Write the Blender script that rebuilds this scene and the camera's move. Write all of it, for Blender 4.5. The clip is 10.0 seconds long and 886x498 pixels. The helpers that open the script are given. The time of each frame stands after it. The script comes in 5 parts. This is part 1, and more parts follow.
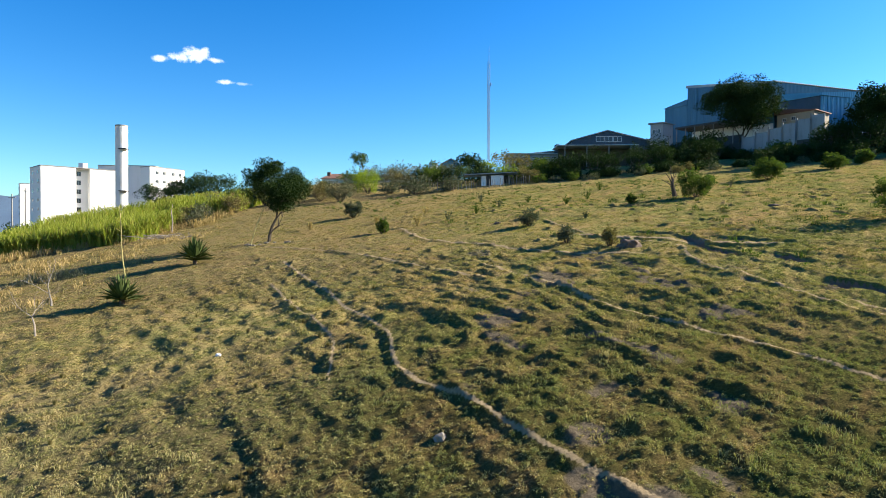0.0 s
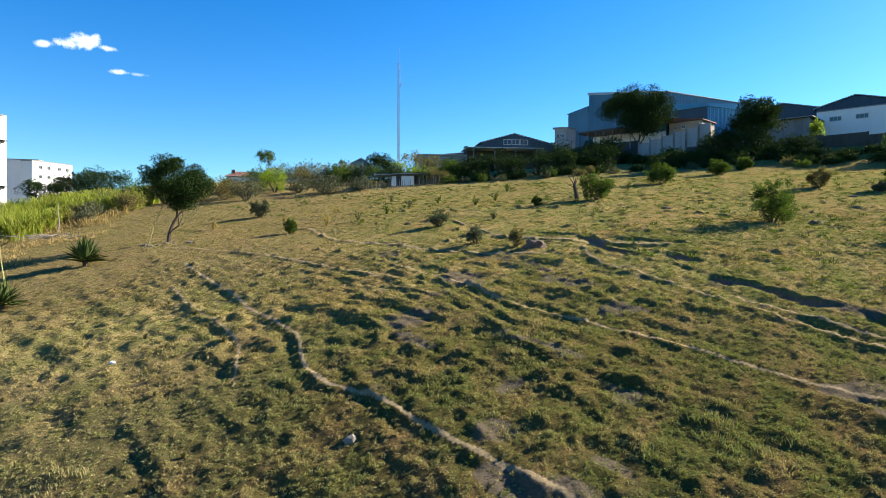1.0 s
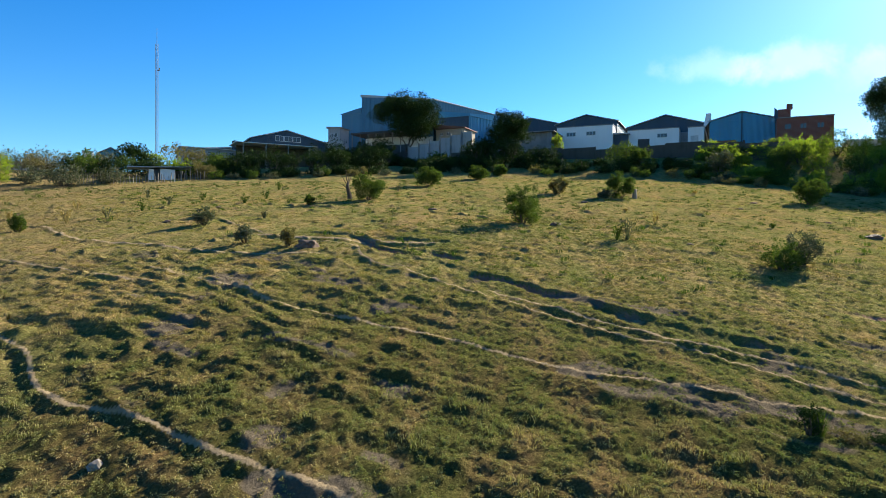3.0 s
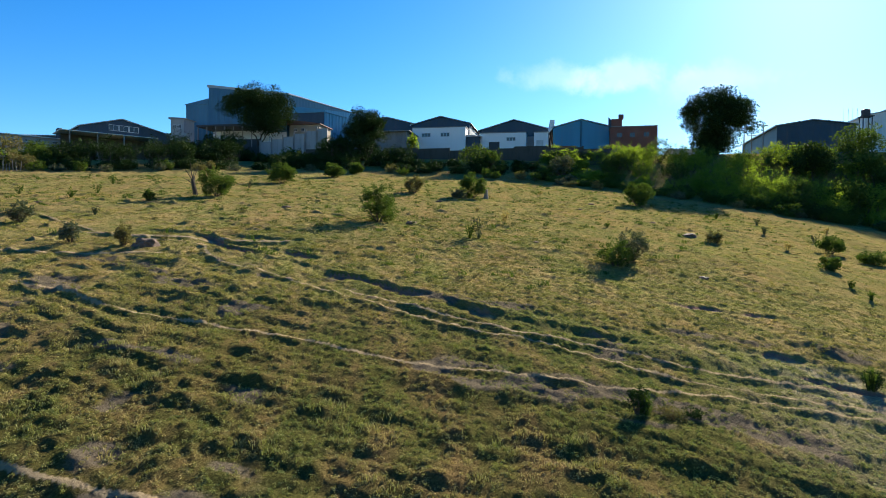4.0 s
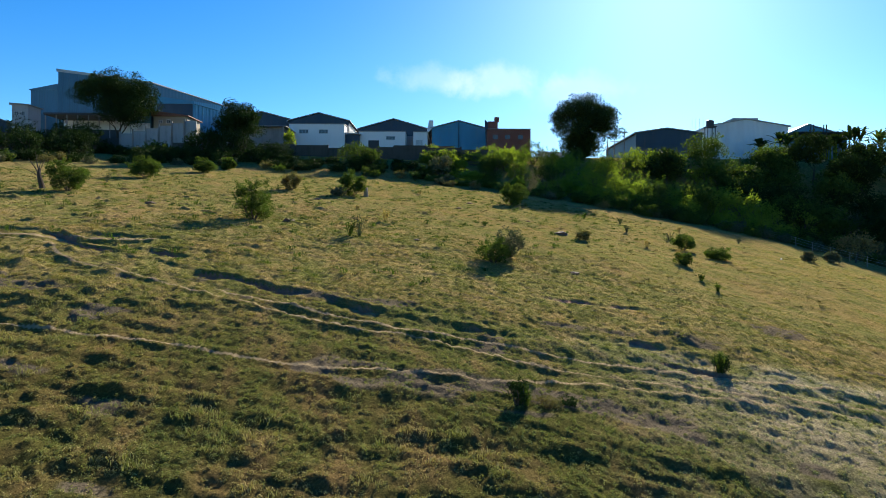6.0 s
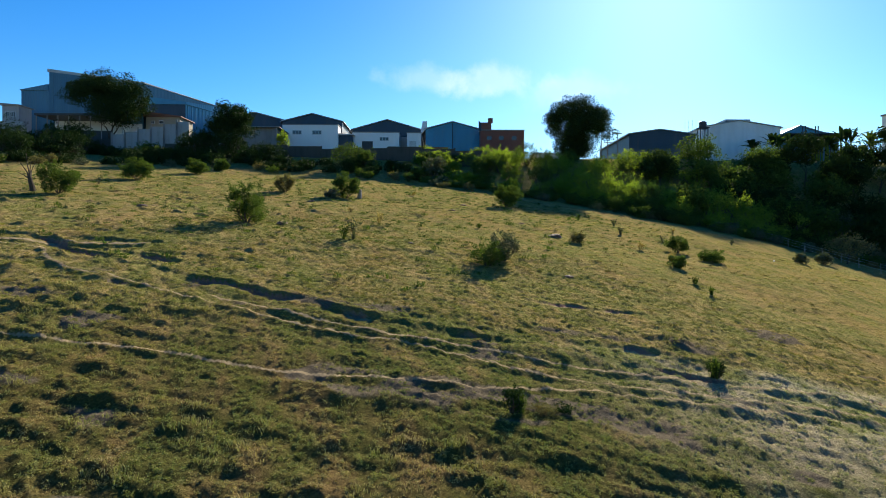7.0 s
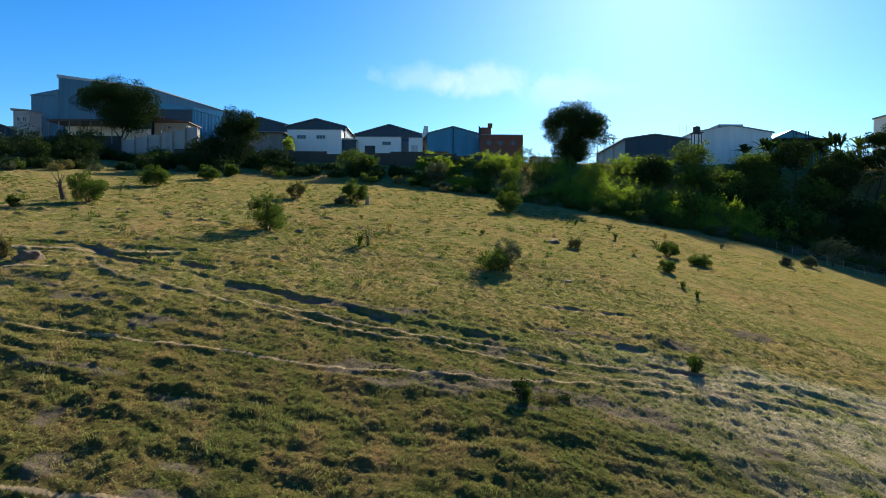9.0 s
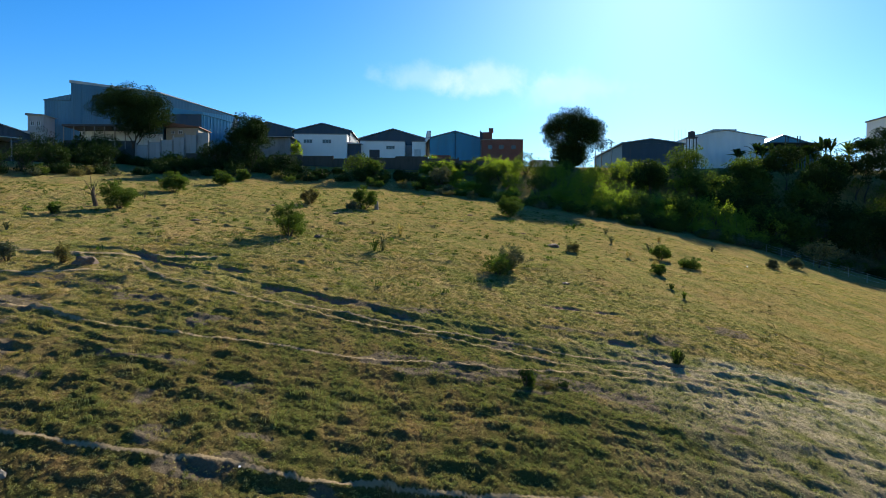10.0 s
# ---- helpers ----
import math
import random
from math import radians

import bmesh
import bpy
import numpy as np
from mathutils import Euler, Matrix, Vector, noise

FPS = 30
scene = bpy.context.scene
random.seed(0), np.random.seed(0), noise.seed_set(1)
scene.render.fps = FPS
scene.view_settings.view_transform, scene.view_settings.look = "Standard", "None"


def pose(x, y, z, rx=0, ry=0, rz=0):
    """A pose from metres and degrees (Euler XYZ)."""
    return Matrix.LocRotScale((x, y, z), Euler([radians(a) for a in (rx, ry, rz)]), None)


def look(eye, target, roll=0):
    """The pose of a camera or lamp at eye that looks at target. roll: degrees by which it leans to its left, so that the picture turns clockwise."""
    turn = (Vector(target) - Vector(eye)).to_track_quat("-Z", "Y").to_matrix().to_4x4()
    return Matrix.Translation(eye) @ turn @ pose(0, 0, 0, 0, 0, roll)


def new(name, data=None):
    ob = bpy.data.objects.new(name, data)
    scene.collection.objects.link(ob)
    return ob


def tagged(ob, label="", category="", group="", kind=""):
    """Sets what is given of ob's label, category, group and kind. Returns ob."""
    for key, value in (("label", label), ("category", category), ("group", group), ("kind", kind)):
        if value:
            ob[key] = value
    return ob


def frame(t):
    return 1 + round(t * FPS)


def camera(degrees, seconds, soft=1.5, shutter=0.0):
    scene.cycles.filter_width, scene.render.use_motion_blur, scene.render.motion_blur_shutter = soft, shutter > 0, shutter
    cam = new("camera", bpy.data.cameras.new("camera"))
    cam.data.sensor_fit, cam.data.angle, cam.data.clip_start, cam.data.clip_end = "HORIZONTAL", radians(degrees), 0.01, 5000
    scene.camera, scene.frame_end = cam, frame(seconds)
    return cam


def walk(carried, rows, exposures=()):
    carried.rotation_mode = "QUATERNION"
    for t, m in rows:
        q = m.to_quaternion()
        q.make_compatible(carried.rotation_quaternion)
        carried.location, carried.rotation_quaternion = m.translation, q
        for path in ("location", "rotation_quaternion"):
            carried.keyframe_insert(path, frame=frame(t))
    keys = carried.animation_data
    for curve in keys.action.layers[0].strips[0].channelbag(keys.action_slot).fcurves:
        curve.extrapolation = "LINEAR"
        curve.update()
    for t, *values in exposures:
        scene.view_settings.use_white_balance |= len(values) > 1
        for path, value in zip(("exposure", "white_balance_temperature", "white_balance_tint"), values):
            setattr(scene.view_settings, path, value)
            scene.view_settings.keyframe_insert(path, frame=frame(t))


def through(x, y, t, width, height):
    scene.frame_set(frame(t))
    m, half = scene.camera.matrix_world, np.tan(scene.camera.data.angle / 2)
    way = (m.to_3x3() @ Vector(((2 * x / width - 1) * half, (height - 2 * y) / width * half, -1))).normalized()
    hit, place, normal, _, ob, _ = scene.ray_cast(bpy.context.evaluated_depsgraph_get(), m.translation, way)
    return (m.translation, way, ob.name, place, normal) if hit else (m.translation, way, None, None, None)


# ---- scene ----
cam = camera(70.6, 10.0, soft=0.4)
METRES, EYE, TILT, LEAN, TURN = 9.6, 10.0, -1.07, -0.35, 0.0
ROWS = [
    (0.0, 0.0, 0.0, 0.0, 0.0, 0.0, -0.0),
    (0.5, -0.0008, -0.0063, 0.0011, -3.87, -0.01, 0.03),
    (1.0, -0.0001, -0.0113, 0.003, -8.19, -0.0, 0.08),
    (1.5, 0.0002, -0.0147, 0.0048, -12.91, -0.03, 0.12),
    (2.0, 0.002, -0.0167, 0.0054, -17.66, -0.07, 0.19),
    (2.5, 0.0063, -0.0186, 0.0065, -22.8, -0.09, 0.26),
    (4.0, 0.0179, -0.0177, 0.0038, -41.67, -0.37, 0.53),
    (4.5, 0.0203, -0.0128, -0.0042, -47.79, -0.48, 0.64),
    (5.0, 0.0223, -0.0034, -0.0109, -50.84, -0.52, 0.66),
    (5.5, 0.0293, 0.0039, -0.0147, -52.01, -0.53, 0.69),
    (7.0, 0.0429, 0.0213, 0.0152, -53.23, -0.54, 0.77),
    (7.5, 0.0184, 0.0132, 0.0262, -53.31, -0.54, 0.79),
    (8.0, -0.0483, -0.0128, 0.0377, -53.4, -0.56, 0.8),
    (8.5, -0.1676, -0.0685, 0.0558, -53.43, -0.58, 0.79),
    (9.0, -0.3277, -0.1484, 0.0772, -53.47, -0.6, 0.79),
    (9.5, -0.5215, -0.2442, 0.1007, -53.53, -0.64, 0.76),
    (10.0, -0.7528, -0.3515, 0.1313, -53.58, -0.67, 0.75),
]
walk(cam, [(t, pose(0, 0, EYE, TILT, LEAN, TURN) @ pose(METRES * x, METRES * y, METRES * z, 90 + pitch, roll, yaw)) for t, x, y, z, yaw, pitch, roll in ROWS],
     exposures=[(0.0, 1.81), (2.5, 1.76), (4.5, 1.58), (10.0, 1.42)])

# ---- sky and sun ----
SUN_AZ, SUN_EL = 72.0, 26.0      # degrees clockwise from +y, and above the horizon


def build_sky():
    world = bpy.data.worlds.new("world")
    scene.world = world
    world.use_nodes = True
    nt = world.node_tree
    nt.nodes.clear()
    out = nt.nodes.new("ShaderNodeOutputWorld")
    bg = nt.nodes.new("ShaderNodeBackground")
    bg.inputs["Strength"].default_value = 0.05
    sky = nt.nodes.new("ShaderNodeTexSky")
    sky.sky_type = "NISHITA"
    sky.sun_disc = False
    sky.sun_elevation, sky.sun_rotation = radians(SUN_EL), radians(SUN_AZ)
    sky.air_density, sky.dust_density, sky.ozone_density = 1.0, 0.24, 1.5
    hue = nt.nodes.new("ShaderNodeHueSaturation")
    hue.inputs["Saturation"].default_value = 1.52
    nt.links.new(sky.outputs[0], hue.inputs["Color"])
    coord = nt.nodes.new("ShaderNodeTexCoord")
    tint = nt.nodes.new("ShaderNodeMix")
    tint.data_type, tint.blend_type = "RGBA", "MULTIPLY"
    tint.inputs["Factor"].default_value = 1.0
    tint.inputs["B"].default_value = (0.64, 0.97, 1.25, 1)
    nt.links.new(hue.outputs[0], tint.inputs["A"])
    last = tint.outputs["Result"]
    # small fair-weather clouds: direction, half width, half height, density
    clouds = [((-0.3521, 0.8992, 0.2597), 0.0288, 0.0149, 1.0), ((-0.3734, 0.8923, 0.2536), 0.0256, 0.0107, 0.95), ((-0.3980, 0.8829, 0.2492), 0.0181, 0.0075, 0.7),
              ((-0.3306, 0.9090, 0.2538), 0.0213, 0.0075, 0.85), ((-0.3191, 0.9206, 0.2250), 0.0213, 0.0059, 0.7), ((-0.2967, 0.9282, 0.2245), 0.0171, 0.0043, 0.3),
              ((0.76, 0.60, 0.245), 0.11, 0.035, 0.2), ((0.824, 0.511, 0.243), 0.14, 0.04, 0.3), ((0.877, 0.423, 0.228), 0.16, 0.045, 0.2)]
    noise_t = nt.nodes.new("ShaderNodeTexNoise")
    noise_t.inputs["Scale"].default_value = 16.0
    noise_t.inputs["Detail"].default_value = 6.0
    noise_t.inputs["Roughness"].default_value = 0.62
    nt.links.new(coord.outputs["Generated"], noise_t.inputs["Vector"])
    puffs = nt.nodes.new("ShaderNodeTexNoise")
    puffs.inputs["Scale"].default_value = 62.0
    puffs.inputs["Detail"].default_value = 6.0
    puffs.inputs["Roughness"].default_value = 0.6
    nt.links.new(coord.outputs["Generated"], puffs.inputs["Vector"])
    for (dx, dy, dz), hw, hh_, dens in clouds:
        ang = math.atan2(dx, dy)
        mp = nt.nodes.new("ShaderNodeMapping")
        mp.vector_type = "TEXTURE"
        mp.inputs["Location"].default_value = (dx, dy, dz)
        mp.inputs["Rotation"].default_value = (0, 0, -ang)
        mp.inputs["Scale"].default_value = (hw, hw, hh_)
        nt.links.new(coord.outputs["Generated"], mp.inputs["Vector"])
        ln = nt.nodes.new("ShaderNodeVectorMath")
        ln.operation = "LENGTH"
        nt.links.new(mp.outputs[0], ln.inputs[0])
        add = nt.nodes.new("ShaderNodeMath")
        add.operation = "MULTIPLY_ADD"
        add.inputs[1].default_value = 1.5
        nt.links.new((puffs if hw < 0.05 else noise_t).outputs["Fac"], add.inputs[0])
        neg = nt.nodes.new("ShaderNodeMath")
        neg.operation = "MULTIPLY"
        neg.inputs[1].default_value = -1.0
        nt.links.new(ln.outputs["Value"], neg.inputs[0])
        nt.links.new(neg.outputs[0], add.inputs[2])
        ramp = nt.nodes.new("ShaderNodeMapRange")
        ramp.interpolation_type = "SMOOTHSTEP"
        ramp.inputs["From Min"].default_value, ramp.inputs["From Max"].default_value = 0.0, 0.62
        ramp.inputs["To Max"].default_value = dens
        nt.links.new(add.outputs[0], ramp.inputs["Value"])
        mix = nt.nodes.new("ShaderNodeMix")
        mix.data_type = "RGBA"
        nt.links.new(ramp.outputs[0], mix.inputs["Factor"])
        nt.links.new(last, mix.inputs["A"])
        mix.inputs["B"].default_value = (9.0, 9.6, 10.0, 1)
        last = mix.outputs["Result"]
    nt.links.new(last, bg.inputs["Color"])
    nt.links.new(bg.outputs[0], out.inputs[0])
    lamp = bpy.data.lights.new("sun", "SUN")
    lamp.energy, lamp.angle, lamp.color = 5.0, radians(0.53), (1.0, 0.9, 0.74)
    sun = new("sun", lamp)
    az, el = radians(SUN_AZ), radians(SUN_EL)
    toward = Vector((math.sin(az) * math.cos(el), math.cos(az) * math.cos(el), math.sin(el)))
    sun.matrix_world = look(toward * 200, (0, 0, 0))


build_sky()


# ---- materials ----
class Nodes:
    """A short way to write node materials."""

    def __init__(self, name):
        self.mat = bpy.data.materials.new(name)
        self.mat.use_nodes = True
        self.nt = self.mat.node_tree
        self.bsdf = self.nt.nodes["Principled BSDF"]
        self.out = self.nt.nodes["Material Output"]
        geo = self.nt.nodes.new("ShaderNodeNewGeometry")
        self.pos, self.island = geo.outputs["Position"], geo.outputs["Random Per Island"]
        self.obj = self.nt.nodes.new("ShaderNodeTexCoord").outputs["Object"]

    def link(self, a, b):
        self.nt.links.new(a, b)

    def put(self, socket, value):
        if isinstance(value, (int, float)):
            socket.default_value = value
        elif isinstance(value, tuple):
            socket.default_value = (*value, 1) if len(value) == 3 and len(socket.default_value) == 4 else value
        else:
            self.link(value, socket)

    def mapped(self, vec, scale=(1, 1, 1), turn=0):
        m = self.nt.nodes.new("ShaderNodeMapping")
        m.inputs["Scale"].default_value = scale
        m.inputs["Rotation"].default_value = (0, 0, radians(turn))
        self.link(vec, m.inputs["Vector"])
        return m.outputs[0]

    def noise(self, vec, scale, detail=4.0, rough=0.55):
        n = self.nt.nodes.new("ShaderNodeTexNoise")
        n.inputs["Scale"].default_value, n.inputs["Detail"].default_value, n.inputs["Roughness"].default_value = scale, detail, rough
        self.link(vec, n.inputs["Vector"])
        return n.outputs["Fac"]

    def wave(self, vec, scale, axis="X", distort=0.0):
        n = self.nt.nodes.new("ShaderNodeTexWave")
        n.bands_direction = axis
        n.inputs["Scale"].default_value, n.inputs["Distortion"].default_value = scale, distort
        self.link(vec, n.inputs["Vector"])
        return n.outputs["Fac"]

    def step(self, value, lo, hi, top=1.0):
        r = self.nt.nodes.new("ShaderNodeMapRange")
        r.interpolation_type = "SMOOTHSTEP"
        r.inputs["From Min"].default_value, r.inputs["From Max"].default_value, r.inputs["To Max"].default_value = lo, hi, top
        self.put(r.inputs["Value"], value)
        return r.outputs[0]

    def math(self, op, a, b):
        m = self.nt.nodes.new("ShaderNodeMath")
        m.operation = op
        self.put(m.inputs[0], a)
        self.put(m.inputs[1], b)
        return m.outputs[0]

    def mix(self, fac, a, b, blend="MIX"):
        m = self.nt.nodes.new("ShaderNodeMix")
        m.data_type, m.blend_type = "RGBA", blend
        self.put(m.inputs["Factor"], fac)
        self.put(m.inputs["A"], a)
        self.put(m.inputs["B"], b)
        return m.outputs["Result"]

    def attr(self, name):
        a = self.nt.nodes.new("ShaderNodeAttribute")
        a.attribute_name = name
        return a.outputs["Fac"]

    def bump(self, height, strength, distance):
        b = self.nt.nodes.new("ShaderNodeBump")
        b.inputs["Strength"].default_value, b.inputs["Distance"].default_value = strength, distance
        self.link(height, b.inputs["Height"])
        self.link(b.outputs[0], self.bsdf.inputs["Normal"])

    def done(self, colour, rough=0.8, metal=0.0, spec=0.3):
        self.put(self.bsdf.inputs["Base Color"], colour)
        self.put(self.bsdf.inputs["Roughness"], rough)
        self.put(self.bsdf.inputs["Metallic"], metal)
        self.bsdf.inputs["Specular IOR Level"].default_value = spec
        return self.mat

    def leafy(self, colour, through=0.35, rough=0.6, spec=0.25):
        """A leaf: reflects and lets some light through."""
        self.done(colour, rough, 0, spec)
        tr = self.nt.nodes.new("ShaderNodeBsdfTranslucent")
        self.put(tr.inputs["Color"], self.mix(1.0, colour, (0.85, 1.0, 0.42), "MULTIPLY"))
        ms = self.nt.nodes.new("ShaderNodeMixShader")
        ms.inputs[0].default_value = through
        self.link(self.bsdf.outputs[0], ms.inputs[1])
        self.link(tr.outputs[0], ms.inputs[2])
        self.link(ms.outputs[0], self.out.inputs[0])
        return self.mat


def turf_colour(n):
    """Patchy dry pasture: straw, green and grey-brown, in bands along the slope."""
    band = n.mapped(n.pos, (1, 1, 0.3), 33.5)           # x across the cattle terraces, y along them
    wide = n.noise(n.mapped(band, (0.16, 0.05, 0.1)), 1.0, 3.0)
    mid = n.noise(n.mapped(band, (0.75, 0.3, 0.5)), 1.0, 4.0, 0.6)
    fine = n.noise(n.pos, 3.2, 5.0, 0.7)
    sep = n.nt.nodes.new("ShaderNodeSeparateXYZ")
    n.link(n.pos, sep.inputs[0])
    upper = n.step(n.math("ADD", sep.outputs["Y"], n.math("MULTIPLY", wide, 14.0)), 22.0, 40.0)
    straw = n.mix(fine, (0.53, 0.385, 0.182), (0.28, 0.203, 0.1))
    green = n.mix(fine, (0.30, 0.30, 0.098), (0.145, 0.16, 0.061))
    c = n.mix(n.step(n.math("ADD", mid, n.math("MULTIPLY", wide, 0.6)), 0.70, 1.05), green, straw)
    west = n.step(n.math("ADD", sep.outputs["X"], n.math("MULTIPLY", mid, 9.0)), 5.0, -3.0)
    c = n.mix(n.math("MULTIPLY", west, n.step(fine, 0.3, 0.6, 0.75)), c, (0.37, 0.30, 0.155))
    lawn = n.mix(n.step(n.math("ADD", mid, n.math("MULTIPLY", fine, 0.5)), 0.6, 0.9), (0.245, 0.225, 0.074), (0.38, 0.285, 0.115))
    lawn = n.mix(n.step(n.noise(n.mapped(band, (0.22, 0.12, 0.2)), 1.0, 4.0, 0.6), 0.46, 0.66, 0.65), lawn, (0.43, 0.275, 0.115))
    lawn = n.mix(n.step(n.noise(n.mapped(band, (0.35, 0.2, 0.3)), 1.0, 4.0, 0.65), 0.54, 0.68, 0.6), lawn, (0.27, 0.272, 0.07))
    clump = n.noise(n.mapped(band, (2.4, 1.5, 1.0)), 1.0, 4.0, 0.7)
    lawn = n.mix(n.step(n.math("ADD", fine, n.math("MULTIPLY", clump, 0.9)), 0.72, 1.06), n.mix(1.0, lawn, (0.52, 0.58, 0.5), "MULTIPLY"), lawn)
    across = n.math("ADD", n.math("ADD", n.math("MULTIPLY", sep.outputs["X"], 0.88), n.math("MULTIPLY", sep.outputs["Y"], 0.47)), n.math("MULTIPLY", wide, 3.0))
    upper = n.math("MAXIMUM", upper, n.step(across, 30.0, 32.5))      # golden grass above the ditch
    c = n.mix(n.math("MULTIPLY", upper, 0.75), c, lawn)
    head = n.math("MULTIPLY", n.step(n.math("ADD", sep.outputs["X"], n.math("MULTIPLY", wide, 8.0)), 14.0, -2.0), n.step(sep.outputs["Y"], 32.0, 46.0))
    c = n.mix(n.math("MULTIPLY", head, n.step(fine, 0.2, 0.7, 0.8)), c, (0.235, 0.17, 0.082))     # browner, thinner turf towards the cane
    # pale dry turf, its colour raised further for the glare on the sunward side
    dusty_glare = n.step(n.math("ADD", n.math("SUBTRACT", n.math("MULTIPLY", sep.outputs["X"], 0.6), sep.outputs["Y"]), n.math("MULTIPLY", wide, 10.0)), 6.0, 16.0)
    dusty_glare = n.math("MULTIPLY", dusty_glare, n.step(across, 32.0, 30.0))
    c = n.mix(n.math("MULTIPLY", dusty_glare, n.step(mid, 0.3, 0.62, 0.75)), c, (0.50, 0.44, 0.30))
    return c, mid, fine


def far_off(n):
    """Metres from a point near the foot of the slope."""
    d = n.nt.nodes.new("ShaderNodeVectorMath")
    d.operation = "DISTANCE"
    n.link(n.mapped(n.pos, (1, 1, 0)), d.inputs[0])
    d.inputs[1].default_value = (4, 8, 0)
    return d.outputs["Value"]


def mat_ground():
    n = Nodes("pasture_soil")
    c, mid, fine = turf_colour(n)
    grain = n.noise(n.pos, 14.0, 5.0, 0.75)
    # shade between the near tufts is multiplied into the soil colour, fading with distance
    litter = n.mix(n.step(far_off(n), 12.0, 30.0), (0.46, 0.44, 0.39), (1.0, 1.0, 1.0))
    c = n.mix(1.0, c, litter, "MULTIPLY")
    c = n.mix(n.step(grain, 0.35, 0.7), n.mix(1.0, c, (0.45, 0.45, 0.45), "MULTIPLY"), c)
    grey = n.mix(grain, (0.075, 0.06, 0.043), (0.165, 0.135, 0.095))
    worn = n.step(n.math("ADD", n.attr("worn"), n.math("MULTIPLY", n.math("SUBTRACT", grain, 0.5), 0.9)), 0.3, 0.75, 0.9)
    c = n.mix(worn, c, grey)
    bare = n.step(n.math("ADD", n.attr("bare"), n.math("MULTIPLY", n.math("SUBTRACT", grain, 0.5), 0.5)), 0.3, 0.75)
    earth = n.mix(n.noise(n.pos, 2.0, 4.0), (0.25, 0.19, 0.112), (0.34, 0.262, 0.155))
    c = n.mix(bare, c, earth)
    red = n.step(n.attr("cut"), 0.3, 0.8)
    c = n.mix(red, c, n.mix(grain, (0.17, 0.095, 0.07), (0.28, 0.175, 0.13)))
    n.bump(n.math("ADD", grain, n.math("MULTIPLY", fine, 1.5)), 1.0, 0.09)
    return n.done(c, 1.0, 0, 0.0)


def mat_grass(name, through):
    n = Nodes(name)
    c, mid, fine = turf_colour(n)
    c = n.mix(n.step(n.island, 0.5, 1.0), c, n.mix(0.35, c, (0.40, 0.33, 0.165)))
    c = n.mix(n.math("MULTIPLY", n.step(n.island, 0.4, 0.05), 0.5), c, (0.05, 0.07, 0.02))
    return n.leafy(c, through, 0.9, 0.0)


def mat_leaf(name, dark, light, dry=(0.2, 0.17, 0.04), dryness=0.0, through=0.3):
    n = Nodes(name)
    c = n.mix(n.island, dark, light)
    c = n.mix(n.step(n.noise(n.pos, 0.9, 3.0), 0.42, 0.62, 0.65), c, light)
    if dryness:
        c = n.mix(n.step(n.noise(n.pos, 1.7, 3.0), 0.62 - dryness * 0.3, 0.72), c, dry)
    return n.leafy(c, through, 0.8, 0.03)


def mat_bark(name, a=(0.12, 0.09, 0.065), b=(0.26, 0.21, 0.165)):
    n = Nodes(name)
    g = n.noise(n.mapped(n.obj, (6, 6, 1.3)), 2.0, 5.0, 0.7)
    n.bump(g, 0.6, 0.03)
    return n.done(n.mix(g, a, b), 0.9, 0, 0.15)


def mat_wall(name, base, stain=(0.3, 0.28, 0.25), amount=0.45, bump=0.2):
    n = Nodes(name)
    streak = n.noise(n.mapped(n.obj, (1.6, 1.6, 0.16)), 1.0, 5.0, 0.65)
    blot = n.noise(n.obj, 0.45, 5.0, 0.6)
    f = n.step(n.math("ADD", n.math("MULTIPLY", streak, 0.6), n.math("MULTIPLY", blot, 0.5)), 0.5, 0.8, amount)
    n.bump(n.noise(n.obj, 9.0, 4.0), bump, 0.02)
    return n.done(n.mix(f, base, stain), 0.85, 0, 0.25)


def mat_sheet(name, base, rust=(0.22, 0.13, 0.08), rib=1.6, amount=0.25, rough=0.5, metal=0.25, axis="X"):
    """Ribbed steel sheeting."""
    n = Nodes(name)
    w = n.wave(n.obj, rib, axis)
    streak = n.noise(n.mapped(n.obj, (0.9, 0.9, 0.1)), 1.0, 5.0, 0.65)
    panel = n.noise(n.mapped(n.obj, (0.5, 0.5, 0.05)), 1.0, 1.0)
    c = n.mix(n.step(streak, 0.5, 0.8, amount), base, rust)
    c = n.mix(n.step(panel, 0.35, 0.65, 0.35), c, tuple(v * 0.72 for v in base))
    n.bump(w, 0.8, 0.05)
    return n.done(c, rough, metal, 0.4)


def mat_plain(name, base, rough=0.6, metal=0.0, vary=0.25):
    n = Nodes(name)
    g = n.noise(n.obj, 2.5, 5.0, 0.65)
    n.bump(n.noise(n.obj, 14.0, 3.0), 0.15, 0.01)
    return n.done(n.mix(n.step(g, 0.35, 0.7), base, tuple(v * (1 - vary) for v in base)), rough, metal, 0.35)


